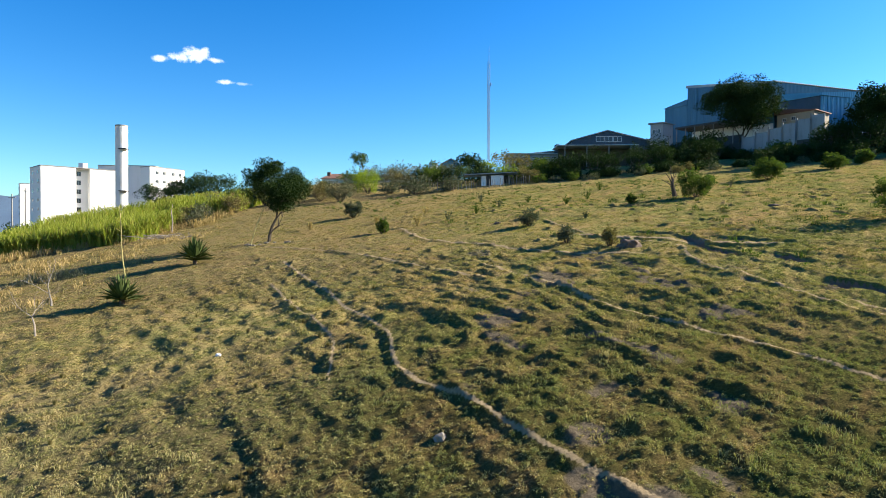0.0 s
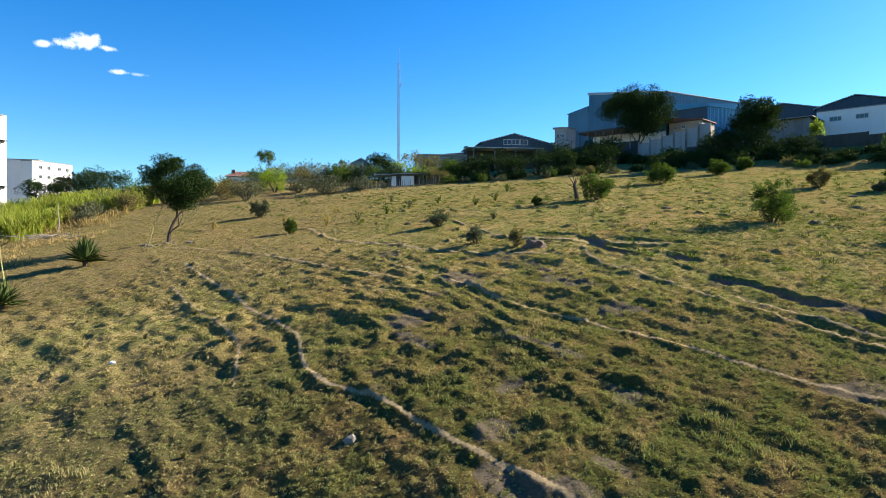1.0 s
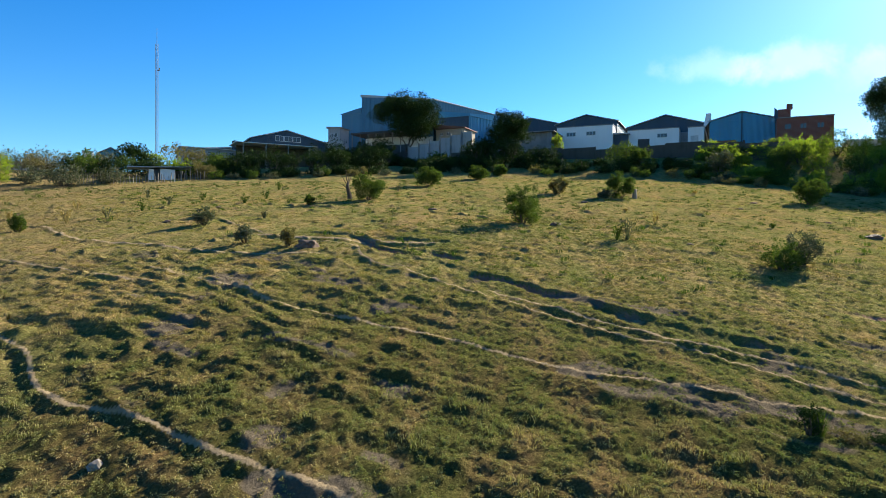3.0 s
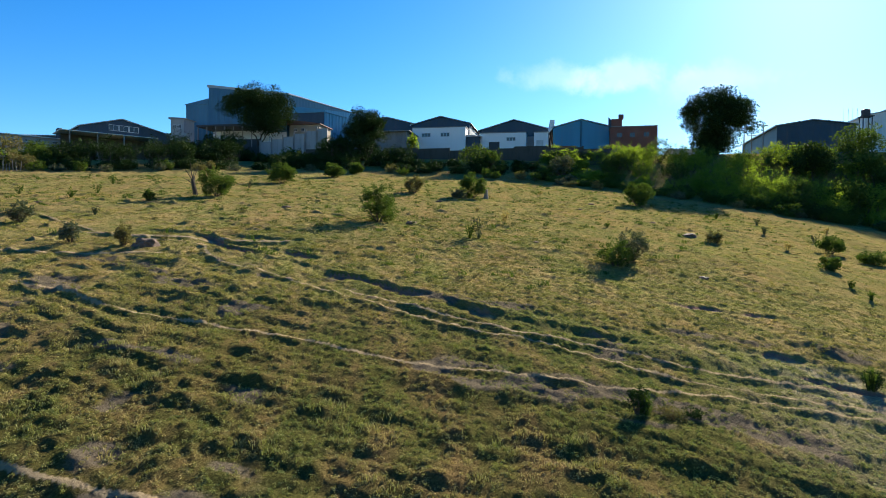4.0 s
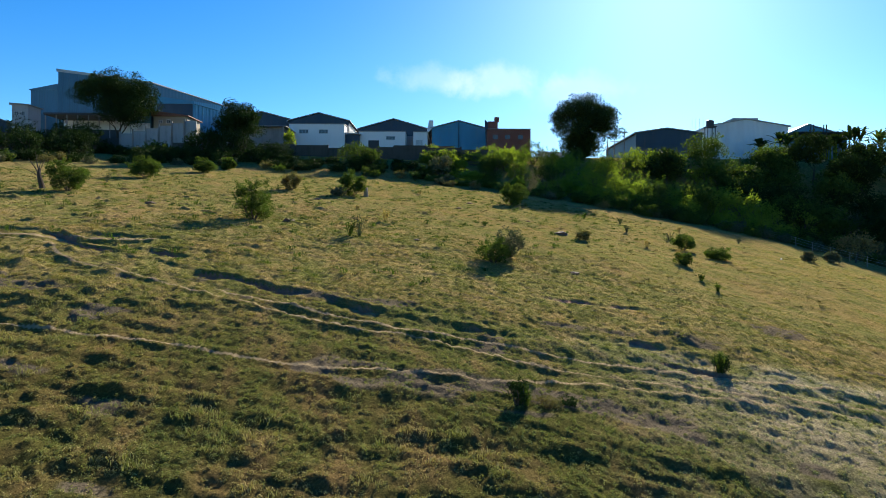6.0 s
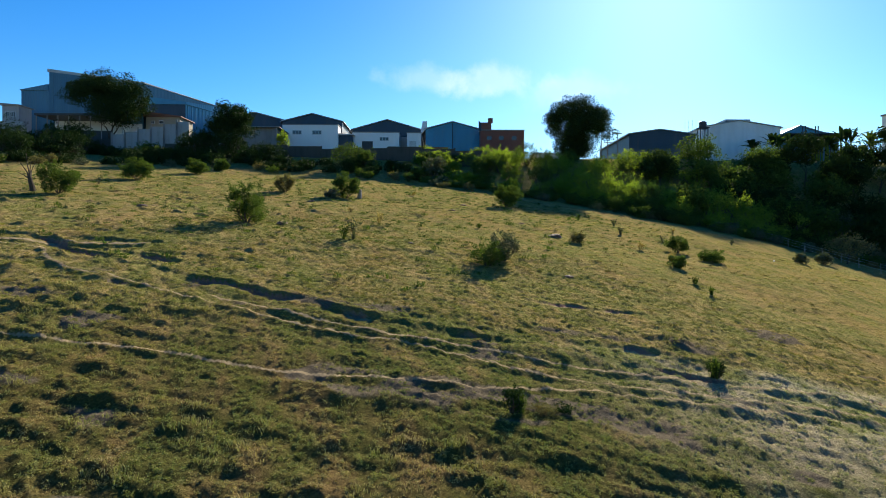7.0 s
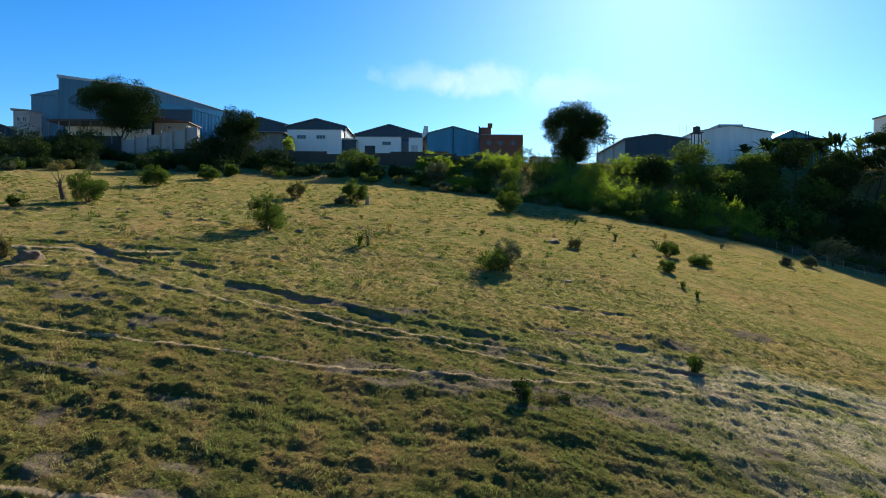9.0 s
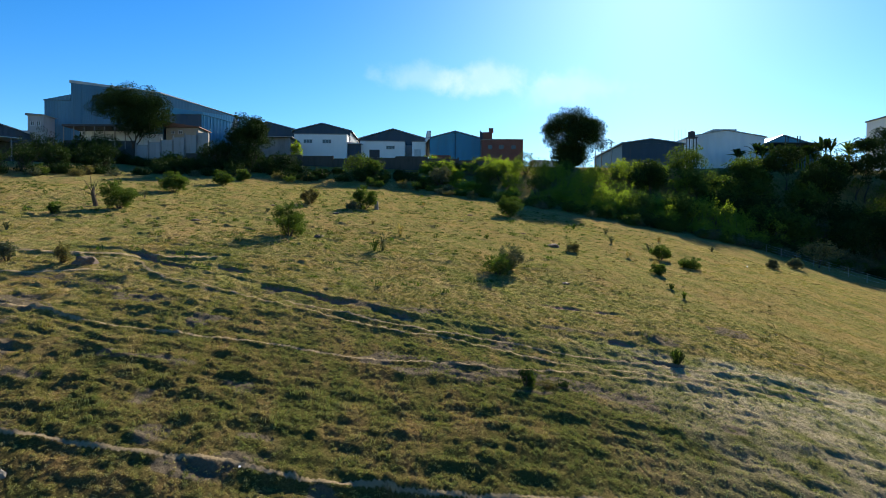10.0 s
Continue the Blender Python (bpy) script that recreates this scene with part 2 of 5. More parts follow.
def mat_brick(name):
    n = Nodes(name)
    b = n.nt.nodes.new("ShaderNodeTexBrick")
    b.inputs["Color1"].default_value, b.inputs["Color2"].default_value = (0.20, 0.065, 0.045, 1), (0.16, 0.055, 0.04, 1)
    b.inputs["Mortar"].default_value = (0.28, 0.2, 0.16, 1)
    b.inputs["Scale"].default_value = 1.0
    b.inputs["Brick Width"].default_value, b.inputs["Row Height"].default_value, b.inputs["Mortar Size"].default_value = 0.39, 0.2, 0.012
    m = n.nt.nodes.new("ShaderNodeMapping")
    m.inputs["Rotation"].default_value = (radians(90), 0, 0)
    n.link(n.obj, m.inputs[0])
    n.link(m.outputs[0], b.inputs["Vector"])
    n.bump(b.outputs["Fac"], -0.4, 0.02)
    return n.done(n.mix(n.step(n.noise(n.obj, 0.5, 5.0), 0.45, 0.75, 0.5), b.outputs["Color"], (0.16, 0.08, 0.06)), 0.9, 0, 0.2)


def mat_glass(name):
    n = Nodes(name)
    return n.done(n.mix(n.noise(n.obj, 0.8), (0.02, 0.025, 0.03), (0.05, 0.055, 0.06)), 0.12, 0, 0.6)


M = {
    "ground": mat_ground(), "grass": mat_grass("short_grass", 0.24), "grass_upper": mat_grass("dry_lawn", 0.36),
    # dark and bright leaves also carry the bank's shade and the thicket's sunlight
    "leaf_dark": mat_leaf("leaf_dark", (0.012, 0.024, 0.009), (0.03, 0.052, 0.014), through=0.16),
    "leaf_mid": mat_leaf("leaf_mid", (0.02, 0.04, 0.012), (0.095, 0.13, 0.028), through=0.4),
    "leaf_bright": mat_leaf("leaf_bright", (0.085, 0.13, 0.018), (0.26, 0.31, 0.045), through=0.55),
    "leaf_grey": mat_leaf("leaf_grey", (0.05, 0.063, 0.04), (0.11, 0.122, 0.075), (0.22, 0.18, 0.11), 0.4, 0.2),
    "leaf_dry": mat_leaf("leaf_dry", (0.11, 0.095, 0.038), (0.20, 0.165, 0.07), (0.12, 0.08, 0.045), 0.4, 0.25),
    "cane": mat_leaf("cane_leaf", (0.14, 0.18, 0.028), (0.33, 0.36, 0.068), (0.34, 0.26, 0.07), 0.25, 0.4),
    "agave": mat_leaf("agave_leaf", (0.045, 0.07, 0.022), (0.10, 0.13, 0.04), through=0.12),
    "straw": mat_leaf("straw", (0.27, 0.19, 0.08), (0.42, 0.31, 0.14), through=0.25),
    "bark": mat_bark("bark", (0.045, 0.035, 0.027), (0.11, 0.088, 0.068)), "bark_pale": mat_bark("bark_pale", (0.2, 0.165, 0.125), (0.36, 0.31, 0.25)),
    "stalk": mat_bark("dry_stalk", (0.26, 0.23, 0.09), (0.38, 0.33, 0.14)),
    "white": mat_wall("white_render", (0.70, 0.69, 0.67), (0.55, 0.53, 0.49), 0.3),
    "cream": mat_wall("cream_render", (0.30, 0.25, 0.185), (0.2, 0.16, 0.12), 0.5),
    "concrete": mat_wall("concrete", (0.24, 0.23, 0.22), (0.1, 0.1, 0.09), 0.7),
    # shade on the bank walls is put into this near-black base colour
    "dark_wall": mat_wall("shade_dark_wall", (0.06, 0.058, 0.05), (0.025, 0.03, 0.018), 0.8),
    "block": mat_wall("grey_block", (0.3, 0.295, 0.29), (0.15, 0.147, 0.14), 0.6),
    "sheet_blue": mat_sheet("blue_sheet", (0.05, 0.22, 0.34), amount=0.15),
    "sheet_grey": mat_sheet("grey_sheet", (0.05, 0.145, 0.22), rib=0.9, amount=0.15),
    "sheet_dark": mat_sheet("dark_sheet", (0.028, 0.055, 0.082), amount=0.2),
    "sheet_white": mat_sheet("white_sheet", (0.66, 0.67, 0.68), amount=0.15, rib=1.2, metal=0.05),
    "roof_grey": mat_sheet("roof_sheet", (0.36, 0.37, 0.38), amount=0.35, axis="X", metal=0.4),
    "roof_white": mat_sheet("pale_roof_sheet", (0.62, 0.62, 0.60), amount=0.3, metal=0.3),
    "tile": mat_sheet("clay_tile", (0.17, 0.085, 0.06), (0.14, 0.08, 0.06), 3.0, 0.5, 0.8, 0.0),
    "brick": mat_brick("red_brick"), "glass": mat_glass("dark_glass"),
    "frame": mat_plain("painted_frame", (0.5, 0.5, 0.48)), "dark": mat_plain("dark_paint", (0.04, 0.042, 0.045)),
    "steel": mat_plain("galvanised_steel", (0.5, 0.52, 0.54), 0.4, 0.7), "mast": mat_plain("mast_steel", (0.24, 0.29, 0.34), 0.5, 0.4),
    "tank": mat_wall("tower_concrete", (0.66, 0.65, 0.63), (0.38, 0.36, 0.34), 0.55),
    "rag": mat_plain("white_plastic", (0.85, 0.85, 0.86), 0.5), "rock": mat_wall("grey_rock", (0.21, 0.18, 0.14), (0.1, 0.085, 0.065), 0.8, 0.6),
    "earth": mat_wall("red_earth", (0.13, 0.085, 0.058), (0.075, 0.05, 0.036), 0.7, 0.6), "wood": mat_bark("weathered_wood", (0.17, 0.145, 0.12), (0.33, 0.29, 0.24)),
    # distance haze is put into the hill's blue base colour
    "hill": mat_plain("far_hill", (0.07, 0.12, 0.19), 0.95, 0, 0.3),
}


AX, RX = (0.8, 0.6), (0.6, -0.8)        # the street above the pasture: away from it, and along it
STREET, STREET_SIZE = -53.13, 1.14      # degrees that its local x axis is turned, and the size of its plots


def site(s, d, z):
    """World place from plot units along the street and away from the pasture."""
    k = STREET_SIZE
    return (k * (AX[0] * d + RX[0] * s), k * (AX[1] * d + RX[1] * s), 10 + k * (z - 10))


# ---- mesh helpers ----
class Geo:
    """Collects vertices and faces for one mesh."""

    def __init__(self):
        self.v, self.f = [], []

    def add(self, verts, faces):
        k = len(self.v)
        self.v += [tuple(p) for p in verts]
        self.f += [tuple(i + k for i in q) for q in faces]
        return self

    def box(self, x0, x1, y0, y1, z0, z1):
        return self.add([(x, y, z) for z in (z0, z1) for x, y in ((x0, y0), (x1, y0), (x1, y1), (x0, y1))],
                        [(3, 2, 1, 0), (4, 5, 6, 7), (0, 1, 5, 4), (1, 2, 6, 5), (2, 3, 7, 6), (3, 0, 4, 7)])

    def prism(self, outline, y0, y1):
        """An outline in x and z (counter-clockwise seen from the front), pushed from y0 to y1."""
        k = len(outline)
        v = [(x, y0, z) for x, z in outline] + [(x, y1, z) for x, z in outline]
        return self.add(v, [tuple(range(k)), tuple(range(2 * k - 1, k - 1, -1))] + [(i + k, (i + 1) % k + k, (i + 1) % k, i) for i in range(k)])

    def plan(self, outline, z0, z1):
        """A footprint in x and y (counter-clockwise from above), from z0 up to z1 (a number, or one for each corner)."""
        k = len(outline)
        tops = [z1] * k if isinstance(z1, (int, float)) else z1
        v = [(x, y, z0) for x, y in outline] + [(x, y, z) for (x, y), z in zip(outline, tops)]
        return self.add(v, [tuple(range(k - 1, -1, -1)), tuple(range(k, 2 * k))] + [(i, (i + 1) % k, (i + 1) % k + k, i + k) for i in range(k)])

    def tube(self, points, radii, sides=6):
        pts = [Vector(p) for p in points]
        rings, k = [], len(self.v)
        for i, p in enumerate(pts):
            d = (pts[min(i + 1, len(pts) - 1)] - pts[max(i - 1, 0)]).normalized()
            a = d.orthogonal().normalized()
            b = d.cross(a)
            rings.append([p + (a * math.cos(6.2832 * s / sides) + b * math.sin(6.2832 * s / sides)) * radii[i] for s in range(sides)])
        for r in rings:
            self.v += [tuple(q) for q in r]
        for i in range(len(pts) - 1):
            for s in range(sides):
                t = (s + 1) % sides
                self.f.append((k + i * sides + s, k + i * sides + t, k + (i + 1) * sides + t, k + (i + 1) * sides + s))
        self.f.append(tuple(k + s for s in range(sides - 1, -1, -1)))
        self.f.append(tuple(k + (len(pts) - 1) * sides + s for s in range(sides)))
        return self

    def mesh(self, name):
        me = bpy.data.meshes.new(name)
        me.from_pydata(self.v, [], self.f)
        me.update()
        return me


def big_mesh(name, verts, faces):
    """A mesh from arrays of vertices (n, 3) and faces (m, k)."""
    me = bpy.data.meshes.new(name)
    k = faces.shape[1]
    me.vertices.add(len(verts))
    me.vertices.foreach_set("co", np.ascontiguousarray(verts, dtype=np.float32).ravel())
    me.loops.add(faces.size)
    me.loops.foreach_set("vertex_index", np.ascontiguousarray(faces, dtype=np.int32).ravel())
    me.polygons.add(len(faces))
    me.polygons.foreach_set("loop_start", np.arange(0, faces.size, k, dtype=np.int32))
    me.update(calc_edges=True)
    return me


def part(name, data, material, parent, label=""):
    me = data.mesh(name) if isinstance(data, Geo) else data
    if not me.materials:
        me.materials.append(M[material])
    ob = new(name, me)
    ob.parent = parent
    return tagged(ob, label)


def thing(name, at, label, category, group="", turn=0.0, size=1.0):
    ob = new(name)
    ob.empty_display_size = 0.3
    ob.matrix_basis = pose(*at, 0, 0, turn) @ Matrix.Scale(size * (STREET_SIZE if turn == STREET else 1.0), 4)
    return tagged(ob, label, category, group)


# ---- the lie of the land ----
def sm(a, b, v):
    v = np.clip((v - a) / (b - a), 0, 1)
    return v * v * (3 - 2 * v)


TABLE = np.random.RandomState(4).rand(256, 256)


def vnoise(x, y, k=0):
    """Smooth value noise, 0 to 1, of unit cells."""
    x, y = np.asarray(x, float) + 37.3 * k, np.asarray(y, float) + 91.7 * k
    i, j = np.floor(x).astype(int), np.floor(y).astype(int)
    u, v = x - i, y - j
    u, v = u * u * (3 - 2 * u), v * v * (3 - 2 * v)
    t = lambda a, b: TABLE[a & 255, b & 255]
    return (t(i, j) * (1 - u) + t(i + 1, j) * u) * (1 - v) + (t(i, j + 1) * (1 - u) + t(i + 1, j + 1) * u) * v


def slope(x, y):
    """The hillside: a smooth cubic, and the built-up terrace above the pasture."""
    u, v = np.clip(x, -60, 110) / 50, np.clip(y, -30, 130) / 50
    z = (-0.178 + 6.634 * u + 12.407 * v - 2.529 * u * u - 1.082 * u * v - 3.199 * v * v
         + 0.212 * u ** 3 + 1.213 * u * u * v - 0.099 * u * v * v + 0.682 * v ** 3)
    rise = np.maximum(sm(108, 140, 0.8 * x + 0.6 * y) * sm(-10, 40, x), sm(112, 142, y))
    terrace = 13 + 8 * sm(-75, -20, x) + 4 * sm(0, 45, x) + 3.0 * sm(45, 85, x)
    back = -0.575 * (x + 38) + 0.818 * (y - 104)         # the far side of the cane field, where the hill drops
    return z + (terrace - z) * rise - 7 * sm(-3, 30, back) * sm(-28, -46, x)


def curve(points, spacing=0.3):
    """A smooth line through a few plan points."""
    p = np.array(points, float)
    p = np.vstack([2 * p[0] - p[1], p, 2 * p[-1] - p[-2]])
    out = []
    for a, b, c, d in zip(p, p[1:], p[2:], p[3:]):
        for s in np.linspace(0, 1, max(int(np.hypot(*(c - b)) / spacing), 1), endpoint=False):
            out.append(0.5 * (2 * b + (c - a) * s + (2 * a - 5 * b + 4 * c - d) * s * s + (3 * b - a - 3 * c + d) * s ** 3))
    return np.array(out + [p[-2]])


def away(line, x, y, reach=3.0):
    """Distance from the points to the line (negative below it on the slope), and how far along it the nearest place is (0 to 1)."""
    dist, along = np.full(x.shape, 99.0), np.zeros(x.shape)
    tan = np.gradient(line, axis=0)
    tan = tan / np.hypot(tan[:, 0], tan[:, 1])[:, None]
    near = (x > line[:, 0].min() - reach) & (x < line[:, 0].max() + reach) & (y > line[:, 1].min() - reach) & (y < line[:, 1].max() + reach)
    px, py = x[near], y[near]
    best, arg = np.full(px.shape, 99.0), np.zeros(px.shape)
    for k in range(0, len(px), 20000):
        qx, qy = px[k:k + 20000], py[k:k + 20000]
        d = (qx[:, None] - line[None, :, 0]) ** 2 + (qy[:, None] - line[None, :, 1]) ** 2
        i = d.argmin(1)
        ex, ey = qx - line[i, 0], qy - line[i, 1]
        tx, ty = tan[i, 0], tan[i, 1]
        slide = np.clip(ex * tx + ey * ty, -0.2, 0.2)
        best[k:k + 20000] = np.hypot(ex - slide * tx, ey - slide * ty) * np.sign(0.83 * ex + 0.55 * ey)
        arg[k:k + 20000] = i / len(line)
    dist[near], along[near] = best, arg
    return dist, along


# cattle paths: plan points, half width, depth
PATHS = [
    (curve([(-12, 47.5), (-9.4, 42.6), (-6.7, 37.2), (-4.8, 32.8), (-2.7, 29.1), (-2.2, 27.1), (-2.0, 25.2), (-1.2, 23.1), (0.9, 20.5), (2.8, 17.3), (4.5, 15.1),
            (5.3, 14.0), (6.0, 12.3), (7.5, 10.7), (9.2, 8.4), (13, 4)]), 0.11, 0.07),
    (curve([(8.5, 60), (10.4, 50.1), (11.5, 44.8), (14.7, 39.6), (14.3, 36.5), (14.5, 33.7), (15.4, 31.3), (16.8, 26.0), (19.2, 19.4), (20.6, 17.3), (22.3, 11.7), (25.8, 6.5), (31, 0)]), 0.095, 0.05),
    (curve([(2.7, 39.4), (5.4, 33.9), (7.6, 28.4), (10.3, 24.8), (12.5, 22.0), (15.0, 18.0), (17.4, 14.9), (19.3, 12.2), (22.7, 9.3), (26, 5), (32, -2)]), 0.095, 0.05),
    (curve([(-16, 56.3), (-10.4, 51.6), (-6.2, 47.5), (-3.4, 44.3), (-0.1, 39.1), (2.2, 35.9)]), 0.10, 0.05),
    (curve([(-11.4, 41.5), (-8.3, 35.0), (-6.3, 31.3), (-5.0, 28.4), (-4.4, 24)]), 0.08, 0.06),
    (curve([(17.5, 26.5), (19.0, 22), (20.3, 18.9), (22.3, 15), (24.2, 11.2), (27, 7.4), (32, 1)]), 0.10, 0.05),
    (curve([(10.5, 47), (12.5, 43.6), (15.2, 41.0), (17.6, 38.6), (20, 37.4)]), 0.2, 0.1),
    (curve([(-4, 60), (-1.5, 52), (3.2, 47), (5.4, 43.5), (8.5, 40.5), (12, 37.8)]), 0.14, 0.06),
]
# eroded gullies: plan points, half width, depth
GULLIES = [
    (curve([(13.9, 45.6), (15.5, 42.8), (16.1, 40.8), (16.0, 38.2), (16.8, 34.8), (17.5, 33.1)]), 0.3, 0.32),
    (curve([(17.5, 33.1), (18.2, 30.5), (18.9, 28.1), (20.1, 24.8), (20.9, 22.0)]), 0.32, 0.4),
    (curve([(20.9, 22.0), (21.3, 19.6), (22.3, 16.9), (22.9, 16.2), (23.9, 14.9)]), 0.32, 0.36),
    (curve([(23.9, 14.4), (24.8, 12.2), (26.5, 9.2), (28.0, 6.8), (28.8, 5.5), (30.6, 3.3), (33.9, -2.5)]), 0.14, 0.18),
    (curve([(16.9, 41.6), (18.7, 39.4), (20.6, 37.6)]), 0.36, 0.34),
    (curve([(18.3, 35.6), (19.3, 33.4), (20.0, 31.9)]), 0.3, 0.3),
    (curve([(26.6, 12.6), (28.2, 10.2), (29.5, 8.6)]), 0.25, 0.12),
    (curve([(31.3, 16.9), (32.6, 14.8), (34.2, 12.2)]), 0.24, 0.12),
]


def terracette(c, a, pitch, k):
    """Low steps trodden along the slope: a slowly falling tread, then a steep bank; 0 at each foot."""
    p = (c + 1.3 * vnoise(c / 5, a / 13, k) + 0.5 * vnoise(c / 1.7, a / 3.2, k + 1)) / pitch
    row = np.floor(p)
    f = p - row
    high = sm(0.3, 0.85, vnoise(row * 0.73, a / 5.5, k + 2))
    return high * (sm(0.0, 0.2, f) - f)


def land(x, y, masks=False):
    """Height of the ground; with masks also bare soil, raw cut earth and worn turf, 0 to 1."""
    x, y = np.asarray(x, float), np.asarray(y, float)
    z = slope(x, y)
    c, a = 0.83 * x + 0.55 * y, 0.55 * x - 0.83 * y          # across and along the cattle terraces
    field = sm(128, 95, np.hypot(x - 5, y - 10)) * sm(-70, -50, x)
    lower = sm(33, 29, c) * sm(56, 34, y)                    # the rough ground below the ditch
    rough = field * (0.3 + 0.7 * lower)
    east = sm(12, 22, x)
    z = z + rough * 0.16 * (vnoise(c / 2.0, a / 9, 1) - 0.5) + rough * 0.12 * (vnoise(c / 1.0, a / 3.4, 2) - 0.5)
    z = z + rough * (0.15 - 0.03 * east) * terracette(c, a, 2.1, 20) + rough * (0.11 * sm(-8, 6, x) - 0.03 * east) * terracette(c + 0.3 * a, a, 0.95, 24)
    z = z + field * (1 - lower) * 0.10 * terracette(c - 0.2 * a, a, 3.3, 28)
    z = z + rough * (0.17 - 0.09 * east) * (vnoise(c / 0.42, a / 0.9, 3) - 0.5) + field * 0.07 * (vnoise(x / 0.22, y / 0.22, 4) - 0.5) + field * 0.09 * east * (vnoise(x / 0.33, y / 0.33, 16) - 0.5)
    z = z + field * 0.5 * (vnoise(x / 11, y / 11, 9) - 0.5)
    tuss = np.maximum(0.8 * vnoise(c / 0.75, a / 1.1, 5) + 0.3 * vnoise(x / 0.3, y / 0.3, 18) - 0.64, 0) * sm(0.35, 0.65, vnoise(x / 6, y / 6, 6))
    z = z + rough * (0.6 - 0.4 * east) * tuss * sm(46, 30, y)
    z = z + field * 1.1 * np.maximum(vnoise(x / 0.8, y / 0.8, 7) - 0.82, 0) * sm(26, 40, y)
    worn = sm(0.6, 0.78, 0.55 * vnoise(c / 2.2, a / 5, 30) + 0.45 * vnoise(c / 0.9, a / 1.6, 31) ) * lower * sm(-8, 4, x)
    for px, py, r, high in ((37.5, 6.1, 1.5, 0.06), (31.2, 9.3, 1.3, 0.2)):         # a scraped patch and an old mound
        d = np.hypot(x - px, y - py) / r + 0.6 * (vnoise(x / 0.6, y / 0.6, 33) - 0.5)
        z = z + high * sm(1.0, 0.2, d)
        worn = np.maximum(worn, sm(1.1, 0.6, d) * (0.9 if high < 0.2 else 0.3))
    bare, cut = np.zeros(x.shape), np.zeros(x.shape)
    wobble = vnoise(x / 0.8, y / 0.8, 11) - 0.5
    for line, half, deep in PATHS:
        d, s = away(line, x, y)
        ends = sm(0.0, 0.06, s) * sm(1.0, 0.94, s)
        d = d + 0.10 * wobble
        tread = sm(half * 1.5, half * 0.5, np.abs(d))
        bank = (0.5 + vnoise(x / 2.3, y / 2.3, 12)) * ends
        z = z + deep * 0.3 * tread + bank * (0.35 * deep * sm(half * 0.9, half + 0.12, d) * np.exp(-np.maximum(d - half - 0.2, 0) / 0.9)
                                             - 1.6 * deep * sm(half * 1.2, half + 0.35, -d) * np.exp(-np.maximum(-d - half - 0.3, 0) / 0.7))
        bare = np.maximum(bare, tread * (0.45 + 0.4 * vnoise(x / 1.7, y / 1.7, 12) + 0.5 * vnoise(x / 0.3, y / 0.3, 19)))
    for line, half, deep in GULLIES:
        d, s = away(line, x, y)
        ends = np.sin(np.pi * np.clip(s, 0.02, 0.98)) ** 0.5
        w = half * (0.6 + 0.8 * vnoise(x / 1.6, y / 1.6, 8))
        d = d + 1.3 * half * wobble + 0.9 * half * (vnoise(x / 1.9, y / 1.9, 17) - 0.5) + 0.35 * half * (vnoise(x / 0.35, y / 0.35, 14) - 0.5)
        broken = ends * (0.2 + 0.8 * sm(0.3, 0.6, vnoise(x / 1.5, y / 1.5, 15)))
        hollow = sm(-2.6 * w, 0.2 * w, d) * sm(0.75 * w + 0.16, 0.75 * w, d)
        z = z - deep * broken * hollow + 0.2 * deep * broken * np.exp(-((d - 2.0 * w) / w) ** 2)
        cut = np.maximum(cut, broken * sm(0.2 * w, 0.5 * w, d) * sm(0.75 * w + 0.2, 0.75 * w + 0.08, d))
        bare = np.maximum(bare, 0.9 * broken * sm(-0.9 * w, -0.1 * w, d) * sm(0.8 * w, 0.5 * w, d))
    return (z, bare, cut, worn) if masks else z


def ground_z(x, y):
    return float(land(np.array([float(x)]), np.array([float(y)]))[0])


def graded(lo, hi, a, b, fine, grow=1.012):
    """Grid lines: fine from a to b, then slowly wider above b, faster below a, and ever wider far out."""
    mid = list(np.arange(a, b, fine))
    left, right, s = [], [], fine
    p = a
    while p > lo:
        p -= s
        s *= 1.03 if s < 3 else 1.15
        left.append(p)
    p, s = mid[-1], fine
    while p < hi:
        p += s
        s *= grow if s < 0.6 else 1.04 if s < 3 else 1.15
        right.append(p)
    return np.array(left[::-1] + mid + right)


def build_ground():
    xs = graded(-4200, 4200, -13, 31, 0.12)
    ys = graded(-1500, 4600, 6, 44, 0.12)
    gx, gy = np.meshgrid(xs, ys)
    z, bare, cut, worn = land(gx.ravel(), gy.ravel(), True)
    nx, ny = len(xs), len(ys)
    idx = np.arange(nx * ny).reshape(ny, nx)
    faces = np.stack([idx[:-1, :-1], idx[:-1, 1:], idx[1:, 1:], idx[1:, :-1]], -1).reshape(-1, 4)
    me = big_mesh("ground", np.stack([gx.ravel(), gy.ravel(), z], 1), faces)
    me.shade_smooth()
    for key, vals in (("bare", bare), ("cut", cut), ("worn", worn)):
        at = me.attributes.new(key, "FLOAT", "POINT")
        at.data.foreach_set("value", vals.astype(np.float32))
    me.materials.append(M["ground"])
    tagged(new("ground", me), "dry grazed hillside pasture with cattle paths and eroded gullies", "ground", "", "structure")


build_ground()


